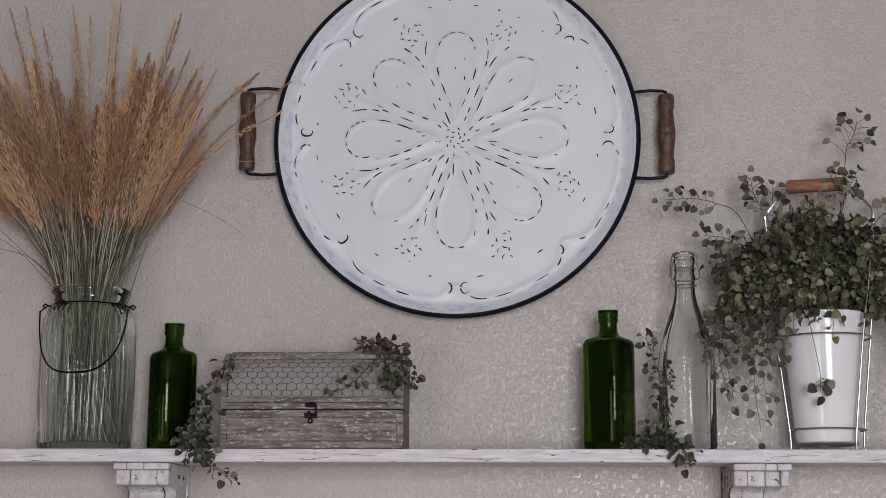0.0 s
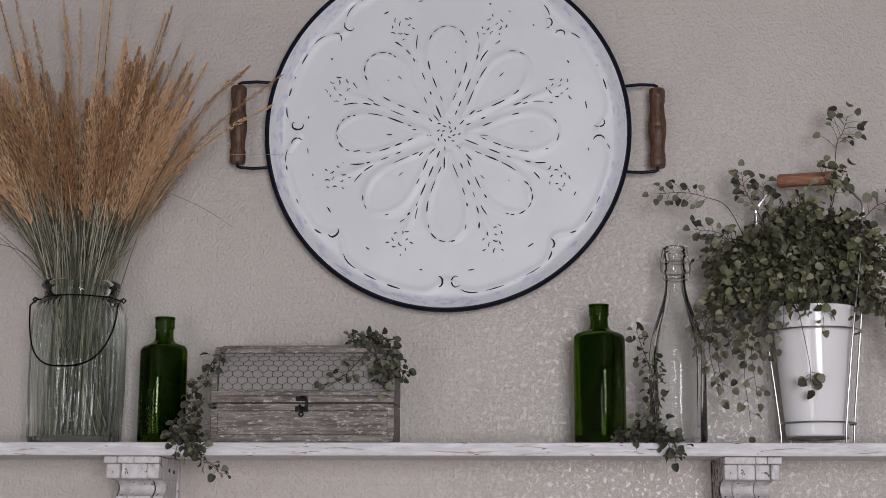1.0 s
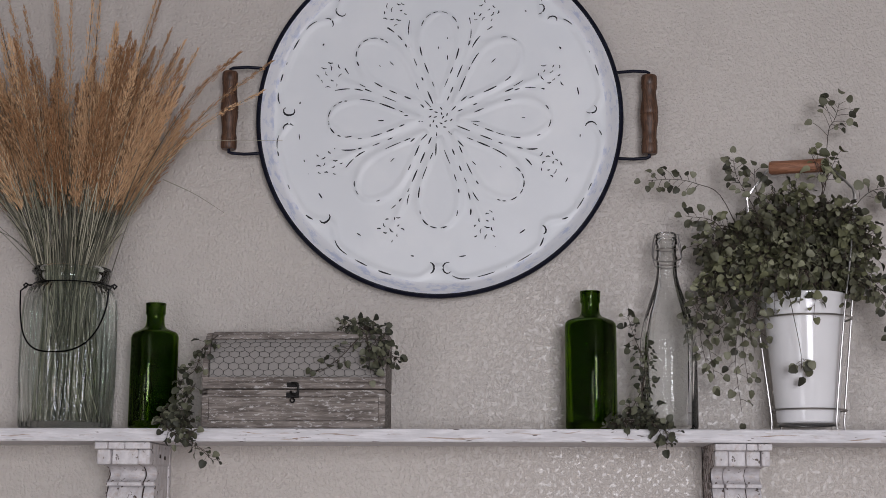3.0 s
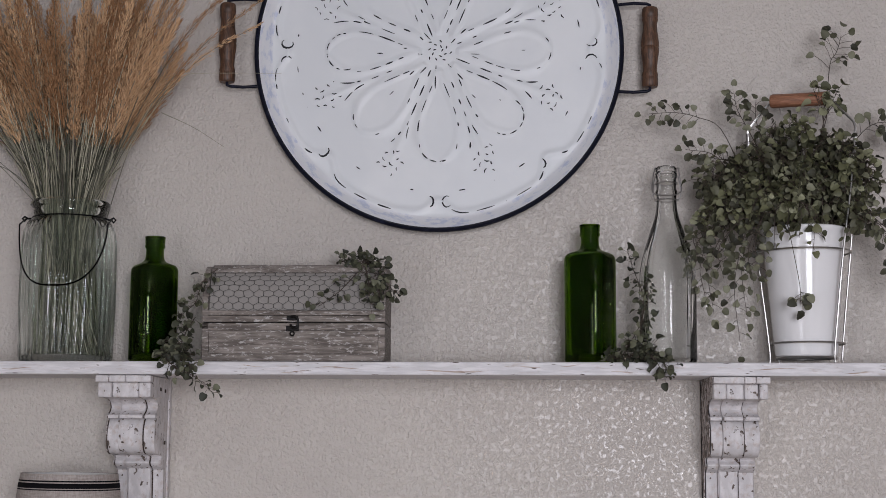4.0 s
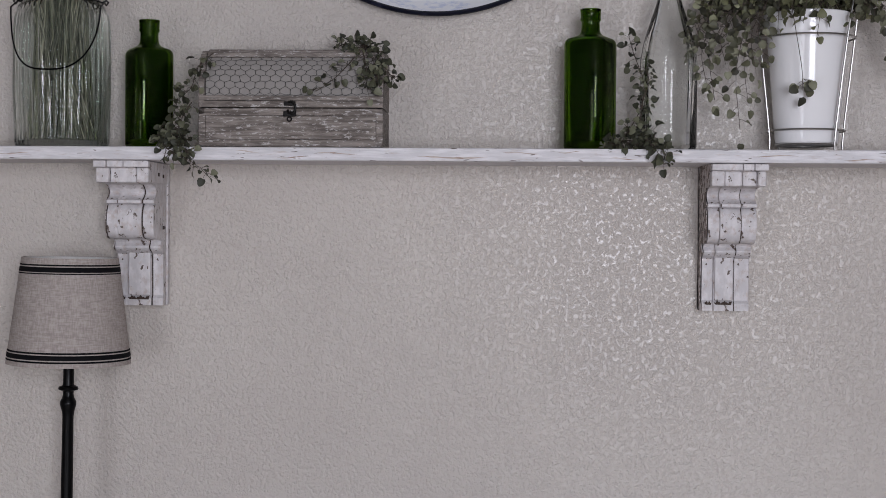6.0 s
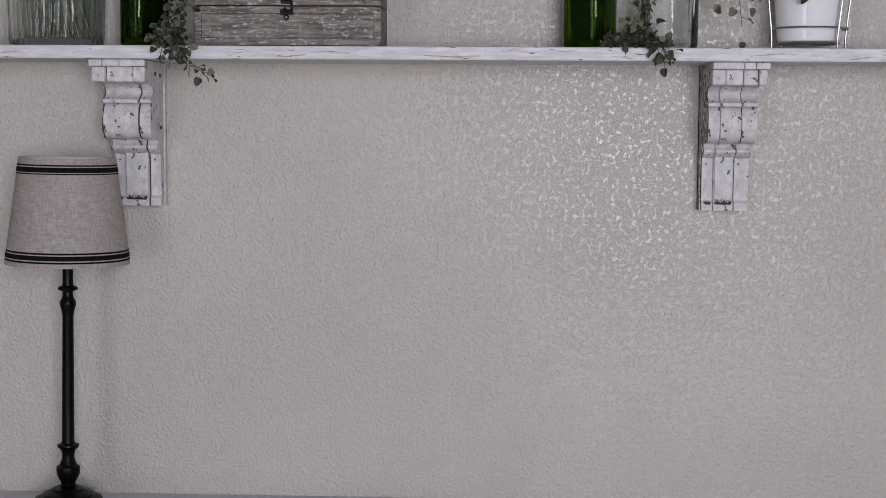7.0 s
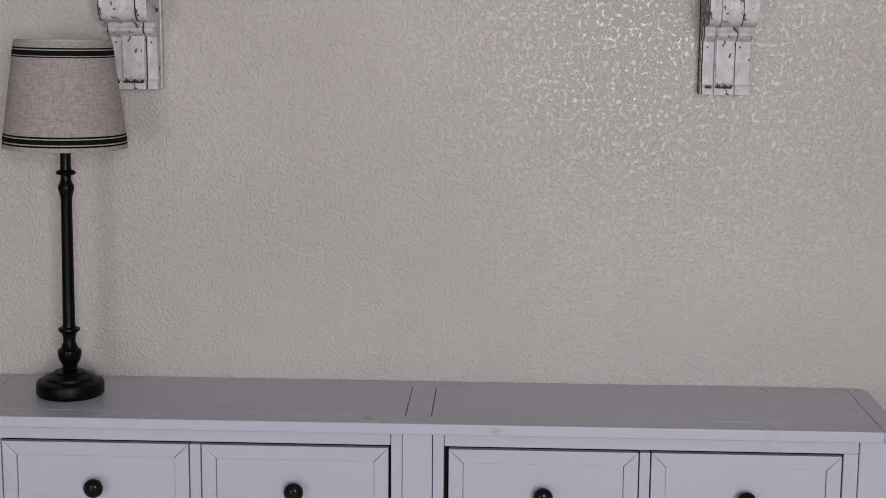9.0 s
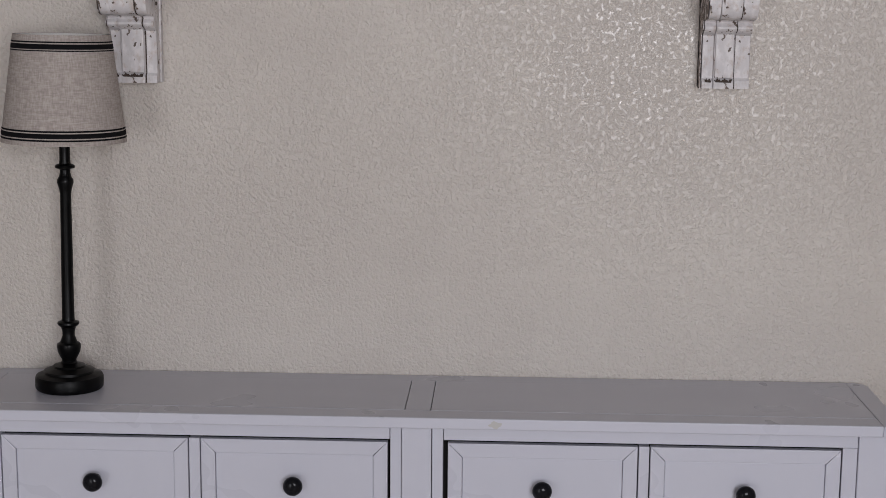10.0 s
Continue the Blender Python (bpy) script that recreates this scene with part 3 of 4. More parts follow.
def build_tray():
    rng = random.Random(7)
    it = thing("round_tray", TRAY, "round white enamel tray, embossed flower, dark flecks, hung on wall", "tray")
    radii = [0.004 + 0.304 * n / 86 for n in range(87)]
    part("plate", polar_plate(radii, 320, tray_height), ENAMEL, it, smooth=True, sharp=80)
    part("edge", ring_band([0.308 + 0.0235 * n / 10 for n in range(11)], 160, tray_height), RIM_WASH, it, "upturned edge washed in blue and white", True, 80)
    part("rim", lathe([(0.3300, 0.0275), (0.3305, 0.0320), (0.3335, 0.0345), (0.3370, 0.0330), (0.3388, 0.0280), (0.3370, 0.0225), (0.333, 0.0210)], 160, True), RIM_BLACK, it, "blue-black rolled rim", True, 60, pose(0, 0, 0, 90, 0, 0))
    part("back", lathe([(0, 0.001), (0.290, 0.001), (0.320, 0.008), (0.331, 0.0195), (0.331, 0.0215), (0.319, 0.010), (0.29, 0.004), (0, 0.004)], 96), RIM_BLACK, it, at=pose(0, 0, 0, 90, 0, 0))
    marks = bmesh.new()

    def along(fn, s0, s1, length, gap, width, chance=0.8):
        """Broken marks along the curve fn(s), s in metres of arc, about."""
        s = s0 + rng.uniform(0, gap)
        while s < s1:
            l = length * rng.uniform(0.45, 1.9)
            if rng.random() < chance:
                fleck(marks, [fn(min(s + l * k / 4, s1)) for k in range(5)], width * rng.uniform(0.65, 1.25))
            s += l + gap * rng.uniform(0.6, 2.6)

    def spin(x, z, a):
        return x * math.cos(a) - z * math.sin(a), x * math.sin(a) + z * math.cos(a)

    for p in PETALS:
        for side in (-1, 1):
            along(lambda s: spin(s, side * petal_half(s), p), 0.060, 0.150, 0.016, 0.007, 0.0011, 0.74)
            tip = lambda s: spin(0.173 + 0.0335 * math.cos(s), side * 0.0345 * math.sin(s), p)
            t = 0.1
            while t < 1.5:
                l = rng.uniform(0.16, 0.45)
                if rng.random() < 0.72:
                    fleck(marks, [tip(t + l * k / 4) for k in range(5)], rng.uniform(0.0007, 0.0012))
                t += l + rng.uniform(0.08, 0.3)
            along(lambda s: spin(s, side * (0.004 + 0.03 * s), p), 0.024, 0.085, 0.013, 0.012, 0.0010, 0.34)
        for off in (rng.uniform(-0.016, 0.0), rng.uniform(0.0, 0.016)):
            along(lambda s: spin(s, off, p), 0.10, 0.17, 0.006, 0.05, 0.0009, 0.6)
        q = p + math.pi / 8
        along(lambda s: spin(s, 0.0, q), 0.030, 0.150, 0.015, 0.009, 0.0011, 0.7)
        for side in (-1, 1):
            along(lambda s: spin(0.148 + s * 0.86, side * (0.004 + 5.0 * s * s), q), 0.0, 0.062, 0.017, 0.007, 0.0012, 0.78)
        for n in range(11):
            bend, out = n * 2.4, 0.006 + 0.0175 * math.sqrt(n / 10)
            x, z = spin(0.222 + out * math.cos(bend) + rng.gauss(0, 0.002), out * math.sin(bend) + rng.gauss(0, 0.002), q)
            d, l = rng.uniform(0, 6.3), rng.uniform(0.005, 0.0105)
            fleck(marks, [(x + l * k * math.cos(d + 0.3 * k) / 2, z + l * k * math.sin(d + 0.3 * k) / 2) for k in range(-1, 2)], rng.uniform(0.0007, 0.0012))
        # the two curls of the border, and the line that runs on from them
        for side in (-1, 1):
            c = (0.2800, side * 0.0165)
            curl = [spin(c[0] + 0.0105 * math.cos(t), c[1] + side * 0.0085 * math.sin(t), p) for t in np.linspace(-3.6, 0.9, 9)]
            if rng.random() < 0.9:
                fleck(marks, curl[rng.randint(0, 3):rng.randint(7, 9)], rng.uniform(0.0011, 0.0017))
            run = lambda s: spin((border(s / 0.305) + 0.002) * math.cos(s / 0.305), side * (border(s / 0.305) + 0.002) * math.sin(s / 0.305), p)
            along(run, 0.022, 0.112, 0.019, 0.009, 0.0011, 0.78)
            inner = lambda s: spin(0.262 * math.cos(s / 0.262), side * 0.262 * math.sin(s / 0.262), p)
            along(inner, 0.02, 0.10, 0.008, 0.03, 0.0012, 0.7)
    for n in range(15):
        a, r = n * 2.4, 0.005 + 0.0012 * n
        fleck(marks, [(r * math.cos(a) + 0.003 * k * math.cos(a + 1), r * math.sin(a) + 0.003 * k * math.sin(a + 1)) for k in range(3)], 0.0011)
    tagged(part("worn_relief", marks, CHIP, it, "dark flecks where the enamel is worn off the relief"), kind="stuff")
    spindle = [(0, -0.074), (0.0125, -0.074), (0.0145, -0.071), (0.0148, -0.058), (0.0138, -0.055), (0.0148, -0.052), (0.0128, -0.044), (0.0135, -0.030), (0.0162, -0.010), (0.0165, -0.002), (0.0152, 0.0), (0.0165, 0.002), (0.0162, 0.010),
               (0.0135, 0.030), (0.0128, 0.044), (0.0148, 0.052), (0.0138, 0.055), (0.0148, 0.058), (0.0145, 0.071), (0.0125, 0.074), (0, 0.074)]
    for x, z, lean in ((-0.388, 0.013, -0.5), (0.385, -0.001, 0.8)):
        grip = part("handle", lathe(spindle, 24), HANDLE_WOOD, it, "turned brown wooden grip", True, 40, pose(x, -0.032, z, 0, lean, 0))
        s = 1 if x > 0 else -1
        for e in (-1, 1):
            rim_x = -x + s * math.sqrt(0.336 ** 2 - (z + e * 0.081) ** 2)
            pts = [(0, 0, e * 0.068), (0, 0, e * 0.079), (-s * 0.006, 0, e * 0.0815), (rim_x * 0.5, 0.002, e * 0.083), (rim_x, 0.005, e * 0.081), (rim_x - s * 0.006, 0.008, e * 0.083)]
            part("handle_wire", tube(pts, 0.0030, 8), RIM_BLACK, grip, "black iron handle wire", True, 60)
    return it


build_tray()


# ---- glass on the shelf ----
def hollow(outer, wall, foot):
    """The closed outline of a vessel: outside from the foot to the mouth, then down inside."""
    inner = [(max(r - wall, 0.002), z) for r, z in outer if z > foot + 0.002]
    return [(0, 0.0015), *outer, *inner[::-1], (max(inner[0][0] - 0.004, 0.002), foot), (0, foot + 0.001)]


def squircle(power):
    return lambda a, z: (abs(math.cos(a)) ** power + abs(math.sin(a)) ** power) ** (-1 / power)


def green_bottle(x, y, w, top, turn, label):
    it = thing("green_bottle", pose(x, y, SHELF_Z, 0, 0, turn), label, "bottle", "green bottles on the shelf")
    s = top - 0.048
    body = [(w - 0.006, 0.0005), (w - 0.002, 0.003), (w, 0.008), (w, s - 0.012), (w - 0.0012, s - 0.007), (w - 0.0045, s - 0.0025), (w - 0.011, s + 0.0008), (0.021, s + 0.004), (0.0175, s + 0.008), (0.0160, s + 0.014),
            (0.0155, top - 0.022), (0.0160, top - 0.020), (0.0178, top - 0.018), (0.0178, top - 0.014), (0.0168, top - 0.0125), (0.0176, top - 0.010), (0.0176, top - 0.004), (0.0160, top)]
    near = squircle(3.7)
    shape = lambda a, z: 1 + (near(a, z) - 1) * max(0.0, min(1.0, (s + 0.003 - z) / 0.004)) 
    part("body", lathe(hollow(body, 0.0032, 0.016), 96, flute=shape), GREEN_GLASS, it, smooth=True, sharp=70)
    part("lip", lathe([(0.0150, top - 0.0025), (0.0180, top - 0.0025), (0.0183, top - 0.0005), (0.0178, top + 0.0012), (0.0150, top + 0.0012)], 40, True), GREEN_GLASS, it, smooth=True, sharp=60)
    return it


green_bottle(-0.4895, -0.088, 0.0372, 0.2235, 35, "green glass bottle beside the dried grass jar")
green_bottle(0.2793, -0.088, 0.0392, 0.2435, -33, "tall green glass bottle beside a clear bottle")


def clear_bottle():
    it = thing("clear_bottle", (0.4140, -0.088, SHELF_Z), "clear glass swing-top bottle, empty", "bottle")
    body = [(0.038, 0.0005), (0.0465, 0.003), (0.0490, 0.009), (0.0495, 0.14), (0.0485, 0.158), (0.0450, 0.180), (0.0390, 0.203), (0.0310, 0.228), (0.0225, 0.253), (0.0185, 0.270), (0.0172, 0.285), (0.0172, 0.296), (0.0190, 0.299),
            (0.0190, 0.304), (0.0172, 0.308), (0.0172, 0.326), (0.0192, 0.329), (0.0192, 0.336), (0.0165, 0.339)]
    ribs = lambda a, z: 1 + 0.024 * (abs(math.cos(10 * a)) - 0.75) * max(0.0, min(1.0, (0.23 - z) / 0.05)) * max(0.0, min(1.0, (z - 0.02) / 0.03))
    part("body", lathe(hollow(body, 0.0035, 0.010), 80, flute=ribs), CLEAR_GLASS, it, smooth=True, sharp=70)
    part("stopper", lathe([(0, 0.322), (0.0135, 0.324), (0.0140, 0.338), (0.0185, 0.3395), (0.0190, 0.344), (0.0165, 0.3475), (0.009, 0.3495), (0, 0.350)], 40), CLEAR_GLASS, it, "clear glass stopper", True, 50)
    lever = [(-0.019, -0.004, 0.346), (-0.024, -0.010, 0.330), (-0.0265, -0.014, 0.306), (-0.020, -0.019, 0.296), (0.0, -0.0225, 0.2935), (0.018, -0.018, 0.297), (0.0255, -0.010, 0.308), (0.020, -0.004, 0.346)]
    part("lever", tube(spline(lever, 28), 0.0012, 6), STEEL, it, "thin steel closure lever", True)
    for z in (0.288, 0.318):
        part("neck_wire", tube([(0.0195 * math.cos(a), 0.0195 * math.sin(a), z) for a in np.linspace(0, 2 * math.pi, 25)[:-1]], 0.0011, 6, closed=True), STEEL, it, smooth=True)
    for s in (-1, 1):
        part("bail", tube([(s * 0.0195, 0, 0.288), (s * 0.024, -0.004, 0.296), (s * 0.0235, -0.006, 0.315), (s * 0.0195, -0.004, 0.332)], 0.0011, 6), STEEL, it, "thin steel closure wire", True)
    return it


def fluted_jar():
    it = thing("glass_jar", (-0.6435, -0.0885, SHELF_Z), "large ribbed pale green glass jar holding dried grass", "jar")
    body = [(0.072, 0.0005), (0.079, 0.004), (0.0812, 0.012), (0.0822, 0.10), (0.0815, 0.205), (0.0795, 0.232), (0.0735, 0.248), (0.0665, 0.255), (0.0640, 0.261), (0.0640, 0.272), (0.0665, 0.276), (0.0700, 0.279), (0.0700, 0.284), (0.0670, 0.287)]
    ribs = lambda a, z: 1 + 0.042 * (abs(math.cos(18 * a)) - 0.5) * max(0.0, min(1.0, (0.25 - z) / 0.03)) * max(0.0, min(1.0, (z - 0.010) / 0.02))
    part("body", lathe(hollow(body, 0.0036, 0.012), 288, flute=ribs), JAR_GLASS, it, smooth=True, sharp=70)
    part("neck_wire", tube([(0.0655 * math.cos(a), 0.0655 * math.sin(a), 0.2565) for a in np.linspace(0, 2 * math.pi, 61)[:-1]], 0.0014, 6, closed=True), BLACK, it, "black wire round the neck", True)
    for s, dz in ((-1, 0.0005), (1, -0.0025)):
        ear = [(s * 0.0640, -0.012, 0.2565), (s * 0.0735, -0.010, 0.2560 + dz), (s * 0.080, -0.008, 0.2600 + dz), (s * 0.084, -0.008, 0.2565 + dz), (s * 0.080, -0.008, 0.2515 + dz), (s * 0.0770, -0.009, 0.2560 + dz)]
        part("wire_ear", tube(ear, 0.0018, 6), BLACK, it, smooth=True)
    bail = []
    for n in range(49):
        a = math.pi * n / 48
        x = 0.0785 * (1 if math.cos(a) > 0 else -1) * abs(math.cos(a)) ** 0.72
        z = 0.254 - 0.124 * math.sin(a) ** 0.86
        y = -0.012 if z > 0.246 else -math.sqrt(max(0.0875 ** 2 - x * x, 0.012 ** 2))
        bail.append((x, y, z))
    part("bail_handle", tube(bail, 0.0015, 6), BLACK, it, "black wire bail handle hanging down in front", True)
    return it


STEEL = Mat("brushed_steel_wire", 0.28, 1.0).color((0.42, 0.40, 0.39)).m
clear_bottle()
fluted_jar()


# ---- foliage ----
def leaf_mat(name, a, b, c):
    k = Mat(name, 0.62)
    k.color(k.mix(k.ramp(k.island(), 0.55, 1.0), k.mix(k.ramp(k.island(), 0.0, 0.6), a, b), c))
    k.bump(k.noise(260, 2), 0.0006, 0.4)
    return k.m


LEAF = leaf_mat("grey_green_leaf", (0.046, 0.048, 0.022), (0.150, 0.152, 0.078), (0.29, 0.292, 0.185))
LEAF_DARK = leaf_mat("olive_leaf", (0.030, 0.029, 0.017), (0.090, 0.090, 0.052), (0.20, 0.20, 0.132))
VINE_LEAF = leaf_mat("dark_olive_leaf", (0.028, 0.030, 0.018), (0.075, 0.078, 0.046), (0.165, 0.168, 0.110))
STEM = Mat("brown_stem", 0.7).color((0.055, 0.040, 0.030)).m


def leaf(bm, at, way, up, size):
    """A small rounded leaf with a notch at its stalk, cupped along its midrib."""
    way = way.normalized()
    side = way.cross(up)
    side = side.normalized() if side.length > 1e-4 else way.orthogonal().normalized()
    up = side.cross(way)
    rim = ((0.04, 0.0), (0.0, 0.24), (0.22, 0.46), (0.58, 0.49), (0.88, 0.29), (1.02, 0.0), (0.88, -0.29), (0.58, -0.49), (0.22, -0.46), (0.0, -0.24))
    mid = bm.verts.new(at + size * 0.48 * way - size * 0.07 * up)
    ring = [bm.verts.new(at + size * (u * way + v * side + 0.95 * v * v * up - 0.34 * u * u * up)) for u, v in rim]
    for n in range(len(ring)):
        bm.faces.new((mid, ring[n], ring[(n + 1) % len(ring)]))


def sprig(parent, pts, leaves, rng, size=0.0125, thick=0.0009, spread=0.011, material=None, steps=14, bare=0.12, name="sprig"):
    line = spline(pts, steps)
    stem = tube(line, thick, 5, taper=lambda s: 1.0 - 0.55 * s)
    foliage = bmesh.new()
    for n in range(leaves):
        s = bare + (1 - bare) * (n + rng.random() * 0.7) / leaves
        i = min(int(s * steps), steps - 1)
        p = line[i].lerp(line[i + 1], s * steps - i)
        along = (line[i + 1] - line[i]).normalized()
        out = Vector((rng.gauss(0, 1), rng.gauss(0, 1), rng.gauss(0, 0.8)))
        out = (out - along * out.dot(along) * 0.6).normalized()
        reach = spread * rng.uniform(0.5, 1.3)
        tip = p + out * reach + along * reach * 0.4
        tip.y = min(tip.y, -0.012 - size * 0.6 if tip.z > SHELF_Z + 0.3 else -0.010)
        tube([p, (p + tip) / 2 + Vector((0, 0, 0.001)), tip], thick * 0.45, 3, stem)
        facing = Vector((rng.gauss(0.1, 0.7), -0.40 + rng.gauss(0, 0.7), rng.gauss(0.45, 0.6)))
        way = (out + Vector((0, 0, -0.35)) + 0.3 * along)
        leaf(foliage, tip, way, facing, size * rng.uniform(0.62, 1.2))
    ob = part(name, stem, STEM, parent, smooth=True)
    part("leaves", foliage, material or LEAF, ob, "small rounded grey-green leaves", True, 80)
    return ob


def twig(parent, pts, nodes, rng, size=0.0155, reach=0.022, thick=0.0009, material=None, steps=16, bare=0.2, name="sprig"):
    """A loose stem with alternate side stalks, each ending in one or two leaves."""
    line = spline(pts, steps)
    stem = tube(line, thick, 5, taper=lambda s: 1.0 - 0.5 * s)
    foliage = bmesh.new()
    for n in range(nodes + 1):
        s = bare + (1 - bare) * n / nodes
        i = min(int(s * steps), steps - 1)
        p = line[i].lerp(line[i + 1], s * steps - i)
        along = (line[i + 1] - line[i]).normalized()
        across = along.cross(Vector((0, -1, 0))).normalized() * (1 if n % 2 else -1)
        if n == nodes:
            across = Vector((0, 0, 0))
        for twin in range(2 if rng.random() < 0.35 else 1):
            far = reach * rng.uniform(0.55, 1.25) * (1.1 - 0.35 * s) * (0.55 if twin else 1)
            way = (across + along * rng.uniform(0.35, 0.9) + Vector((0, rng.gauss(-0.1, 0.35), 0))).normalized()
            tip = p + way * far
            tip.y = min(tip.y, -0.016)
            if n < nodes:
                tube(spline([p, p.lerp(tip, 0.5) + Vector((0, 0, 0.08 * far)), tip], 4), thick * 0.55, 4, stem)
            facing = Vector((rng.gauss(0, 0.5), -0.8, rng.gauss(0.25, 0.55)))
            leaf(foliage, tip, way + Vector((rng.gauss(0, 0.25), 0, rng.gauss(-0.1, 0.25))), facing, size * rng.uniform(0.75, 1.2))
    ob = part(name, stem, STEM, parent, smooth=True)
    part("leaves", foliage, material or LEAF_DARK, ob, "small rounded grey-green leaves", True, 80)
    return ob


def potted_plant():
    rng = random.Random(11)
    it = thing("trailing_plant", (0.648, -0.092, SHELF_Z + 0.19), "bushy trailing artificial plant with small grey-green leaves, in a white pot", "plant")
    o = Vector(it.matrix_basis.translation)

    def add(pts, leaves, **k):
        """Points are in the room's measure; the sprig is laid under the plant."""
        s = sprig(None, pts, leaves, rng, **k)
        s.parent = it
        s.matrix_parent_inverse = Matrix.Translation(-o)
        return s

    def loose(pts, nodes, **k):
        t = twig(None, pts, nodes, rng, **k)
        t.parent = it
        t.matrix_parent_inverse = Matrix.Translation(-o)

    for n in range(128):
        a = rng.uniform(0, 2 * math.pi)
        rr = 0.058 * math.sqrt(rng.random())
        root = (0.649 + rr * math.cos(a), -0.094 + rr * math.sin(a), 1.985)
        u = rng.uniform(-1, 1)
        dx = -0.152 * abs(u) ** 0.8 if u < 0.08 else 0.090 * u ** 0.8
        lift = rng.uniform(0.05, 0.212) * (1 - 0.30 * abs(u) ** 1.5)
        dy = rng.uniform(-0.058, 0.058)
        x, y, z = 0.649 + dx + rng.gauss(0, 0.012), -0.094 + dy, 1.985 + lift
        top = (x, min(y, -0.03), z)
        droop = (x + 0.035 * (1 if dx > 0 else -1) * rng.random() + rng.gauss(0, 0.01), min(y - rng.uniform(0, 0.02), -0.03), z - rng.uniform(0.0, 0.06))
        mid = (root[0] * 0.55 + x * 0.45, root[1] * 0.5 + y * 0.5, root[2] + lift * 0.68)
        add([root, mid, top, droop], rng.randint(22, 29), size=0.0132, spread=0.0145, bare=0.30, material=LEAF if rng.random() < 0.62 else LEAF_DARK, steps=10)
    # strands that hang over the pot's side, down towards the shelf
    for x0, x1, z1, y1 in ((0.585, 0.530, 1.800, -0.135), (0.580, 0.488, 1.855, -0.125), (0.575, 0.545, 1.850, -0.12), (0.58, 0.478, 1.880, -0.10), (0.57, 0.470, 1.935, -0.11), (0.58, 0.565, 1.925, -0.14),
                           (0.59, 0.505, 1.915, -0.13), (0.575, 0.470, 1.965, -0.08), (0.72, 0.790, 1.905, -0.13), (0.72, 0.805, 1.930, -0.11), (0.715, 0.780, 1.985, -0.12), (0.60, 0.552, 1.905, -0.15), (0.57, 0.520, 1.940, -0.09)):
        s = 1 if x1 > 0.65 else -1
        loose([(0.649 + s * 0.04, -0.10, 1.99), (x0 + s * 0.01, -0.11, 2.055), (x0 * 0.4 + x1 * 0.6, y1, 2.02), (x1 + s * 0.008, y1 - 0.004, (z1 + 2.02) / 2), (x1, y1, z1)], 15, size=0.0128, reach=0.021, bare=0.26, steps=18)
    for x1, z1, y1 in ((0.470, 2.010, -0.10), (0.490, 2.050, -0.09), (0.505, 1.990, -0.12), (0.535, 1.975, -0.14), (0.555, 1.965, -0.13), (0.485, 2.085, -0.11), (0.765, 2.04, -0.11), (0.760, 2.09, -0.12)):
        s = 1 if x1 > 0.65 else -1
        add([(0.649 + s * 0.04, -0.10, 1.99), (0.649 + s * 0.07, -0.11, 2.07), (x1 * 0.7 + 0.649 * 0.3, y1, 2.075), (x1, y1, z1)], 26, size=0.0132, spread=0.017, bare=0.25, steps=14)
    loose([(0.62, -0.14, 2.00), (0.606, -0.172, 2.012), (0.612, -0.180, 1.97), (0.624, -0.178, 1.90), (0.624, -0.180, 1.870)], 5, size=0.0150, reach=0.020, bare=0.84)
    for x1, z1, y1 in ((0.625, 1.978, -0.178), (0.605, 1.988, -0.176), (0.585, 1.965, -0.168), (0.648, 1.955, -0.176), (0.640, 1.992, -0.172)):
        add([(0.62, -0.12, 2.00), (0.61, -0.150, 2.045), (x1 + 0.004, y1, 2.025), (x1, y1, z1)], 13, size=0.0155, spread=0.013, bare=0.3, steps=10)
    # long loose sprigs above and beside the bush
    loose([(0.55, -0.09, 2.10), (0.511, -0.09, 2.184), (0.472, -0.09, 2.205), (0.433, -0.09, 2.214), (0.385, -0.09, 2.212)], 13, size=0.0120, reach=0.022, bare=0.48)
    loose([(0.66, -0.09, 2.10), (0.695, -0.09, 2.20), (0.7006, -0.09, 2.269), (0.7061, -0.09, 2.3055), (0.7146, -0.09, 2.318), (0.7215, -0.09, 2.335), (0.7255, -0.09, 2.352)], 12, size=0.0135, reach=0.033, bare=0.42, steps=24)
    loose([(0.60, -0.09, 2.10), (0.555, -0.09, 2.19), (0.540, -0.09, 2.22), (0.535, -0.09, 2.252)], 11, size=0.0125, reach=0.018, bare=0.35)
    loose([(0.60, -0.09, 2.12), (0.575, -0.09, 2.19), (0.572, -0.09, 2.232)], 8, size=0.0125, reach=0.016, bare=0.4)
    loose([(0.55, -0.09, 2.06), (0.50, -0.11, 2.13), (0.445, -0.12, 2.142)], 10, size=0.0125, reach=0.018, bare=0.4)
    loose([(0.70, -0.09, 2.10), (0.76, -0.09, 2.18), (0.80, -0.09, 2.195), (0.82, -0.09, 2.18)], 13, size=0.0155, reach=0.018, bare=0.3)
    for x, z in ((0.662, 2.262), (0.690, 2.255), (0.675, 2.235), (0.712, 2.250), (0.705, 2.225)):
        add([(0.675, -0.09, 2.12), (0.685, -0.115, 2.19), (x, -0.125, z)], 7, size=0.0165, spread=0.012, bare=0.62, steps=8)
    return it


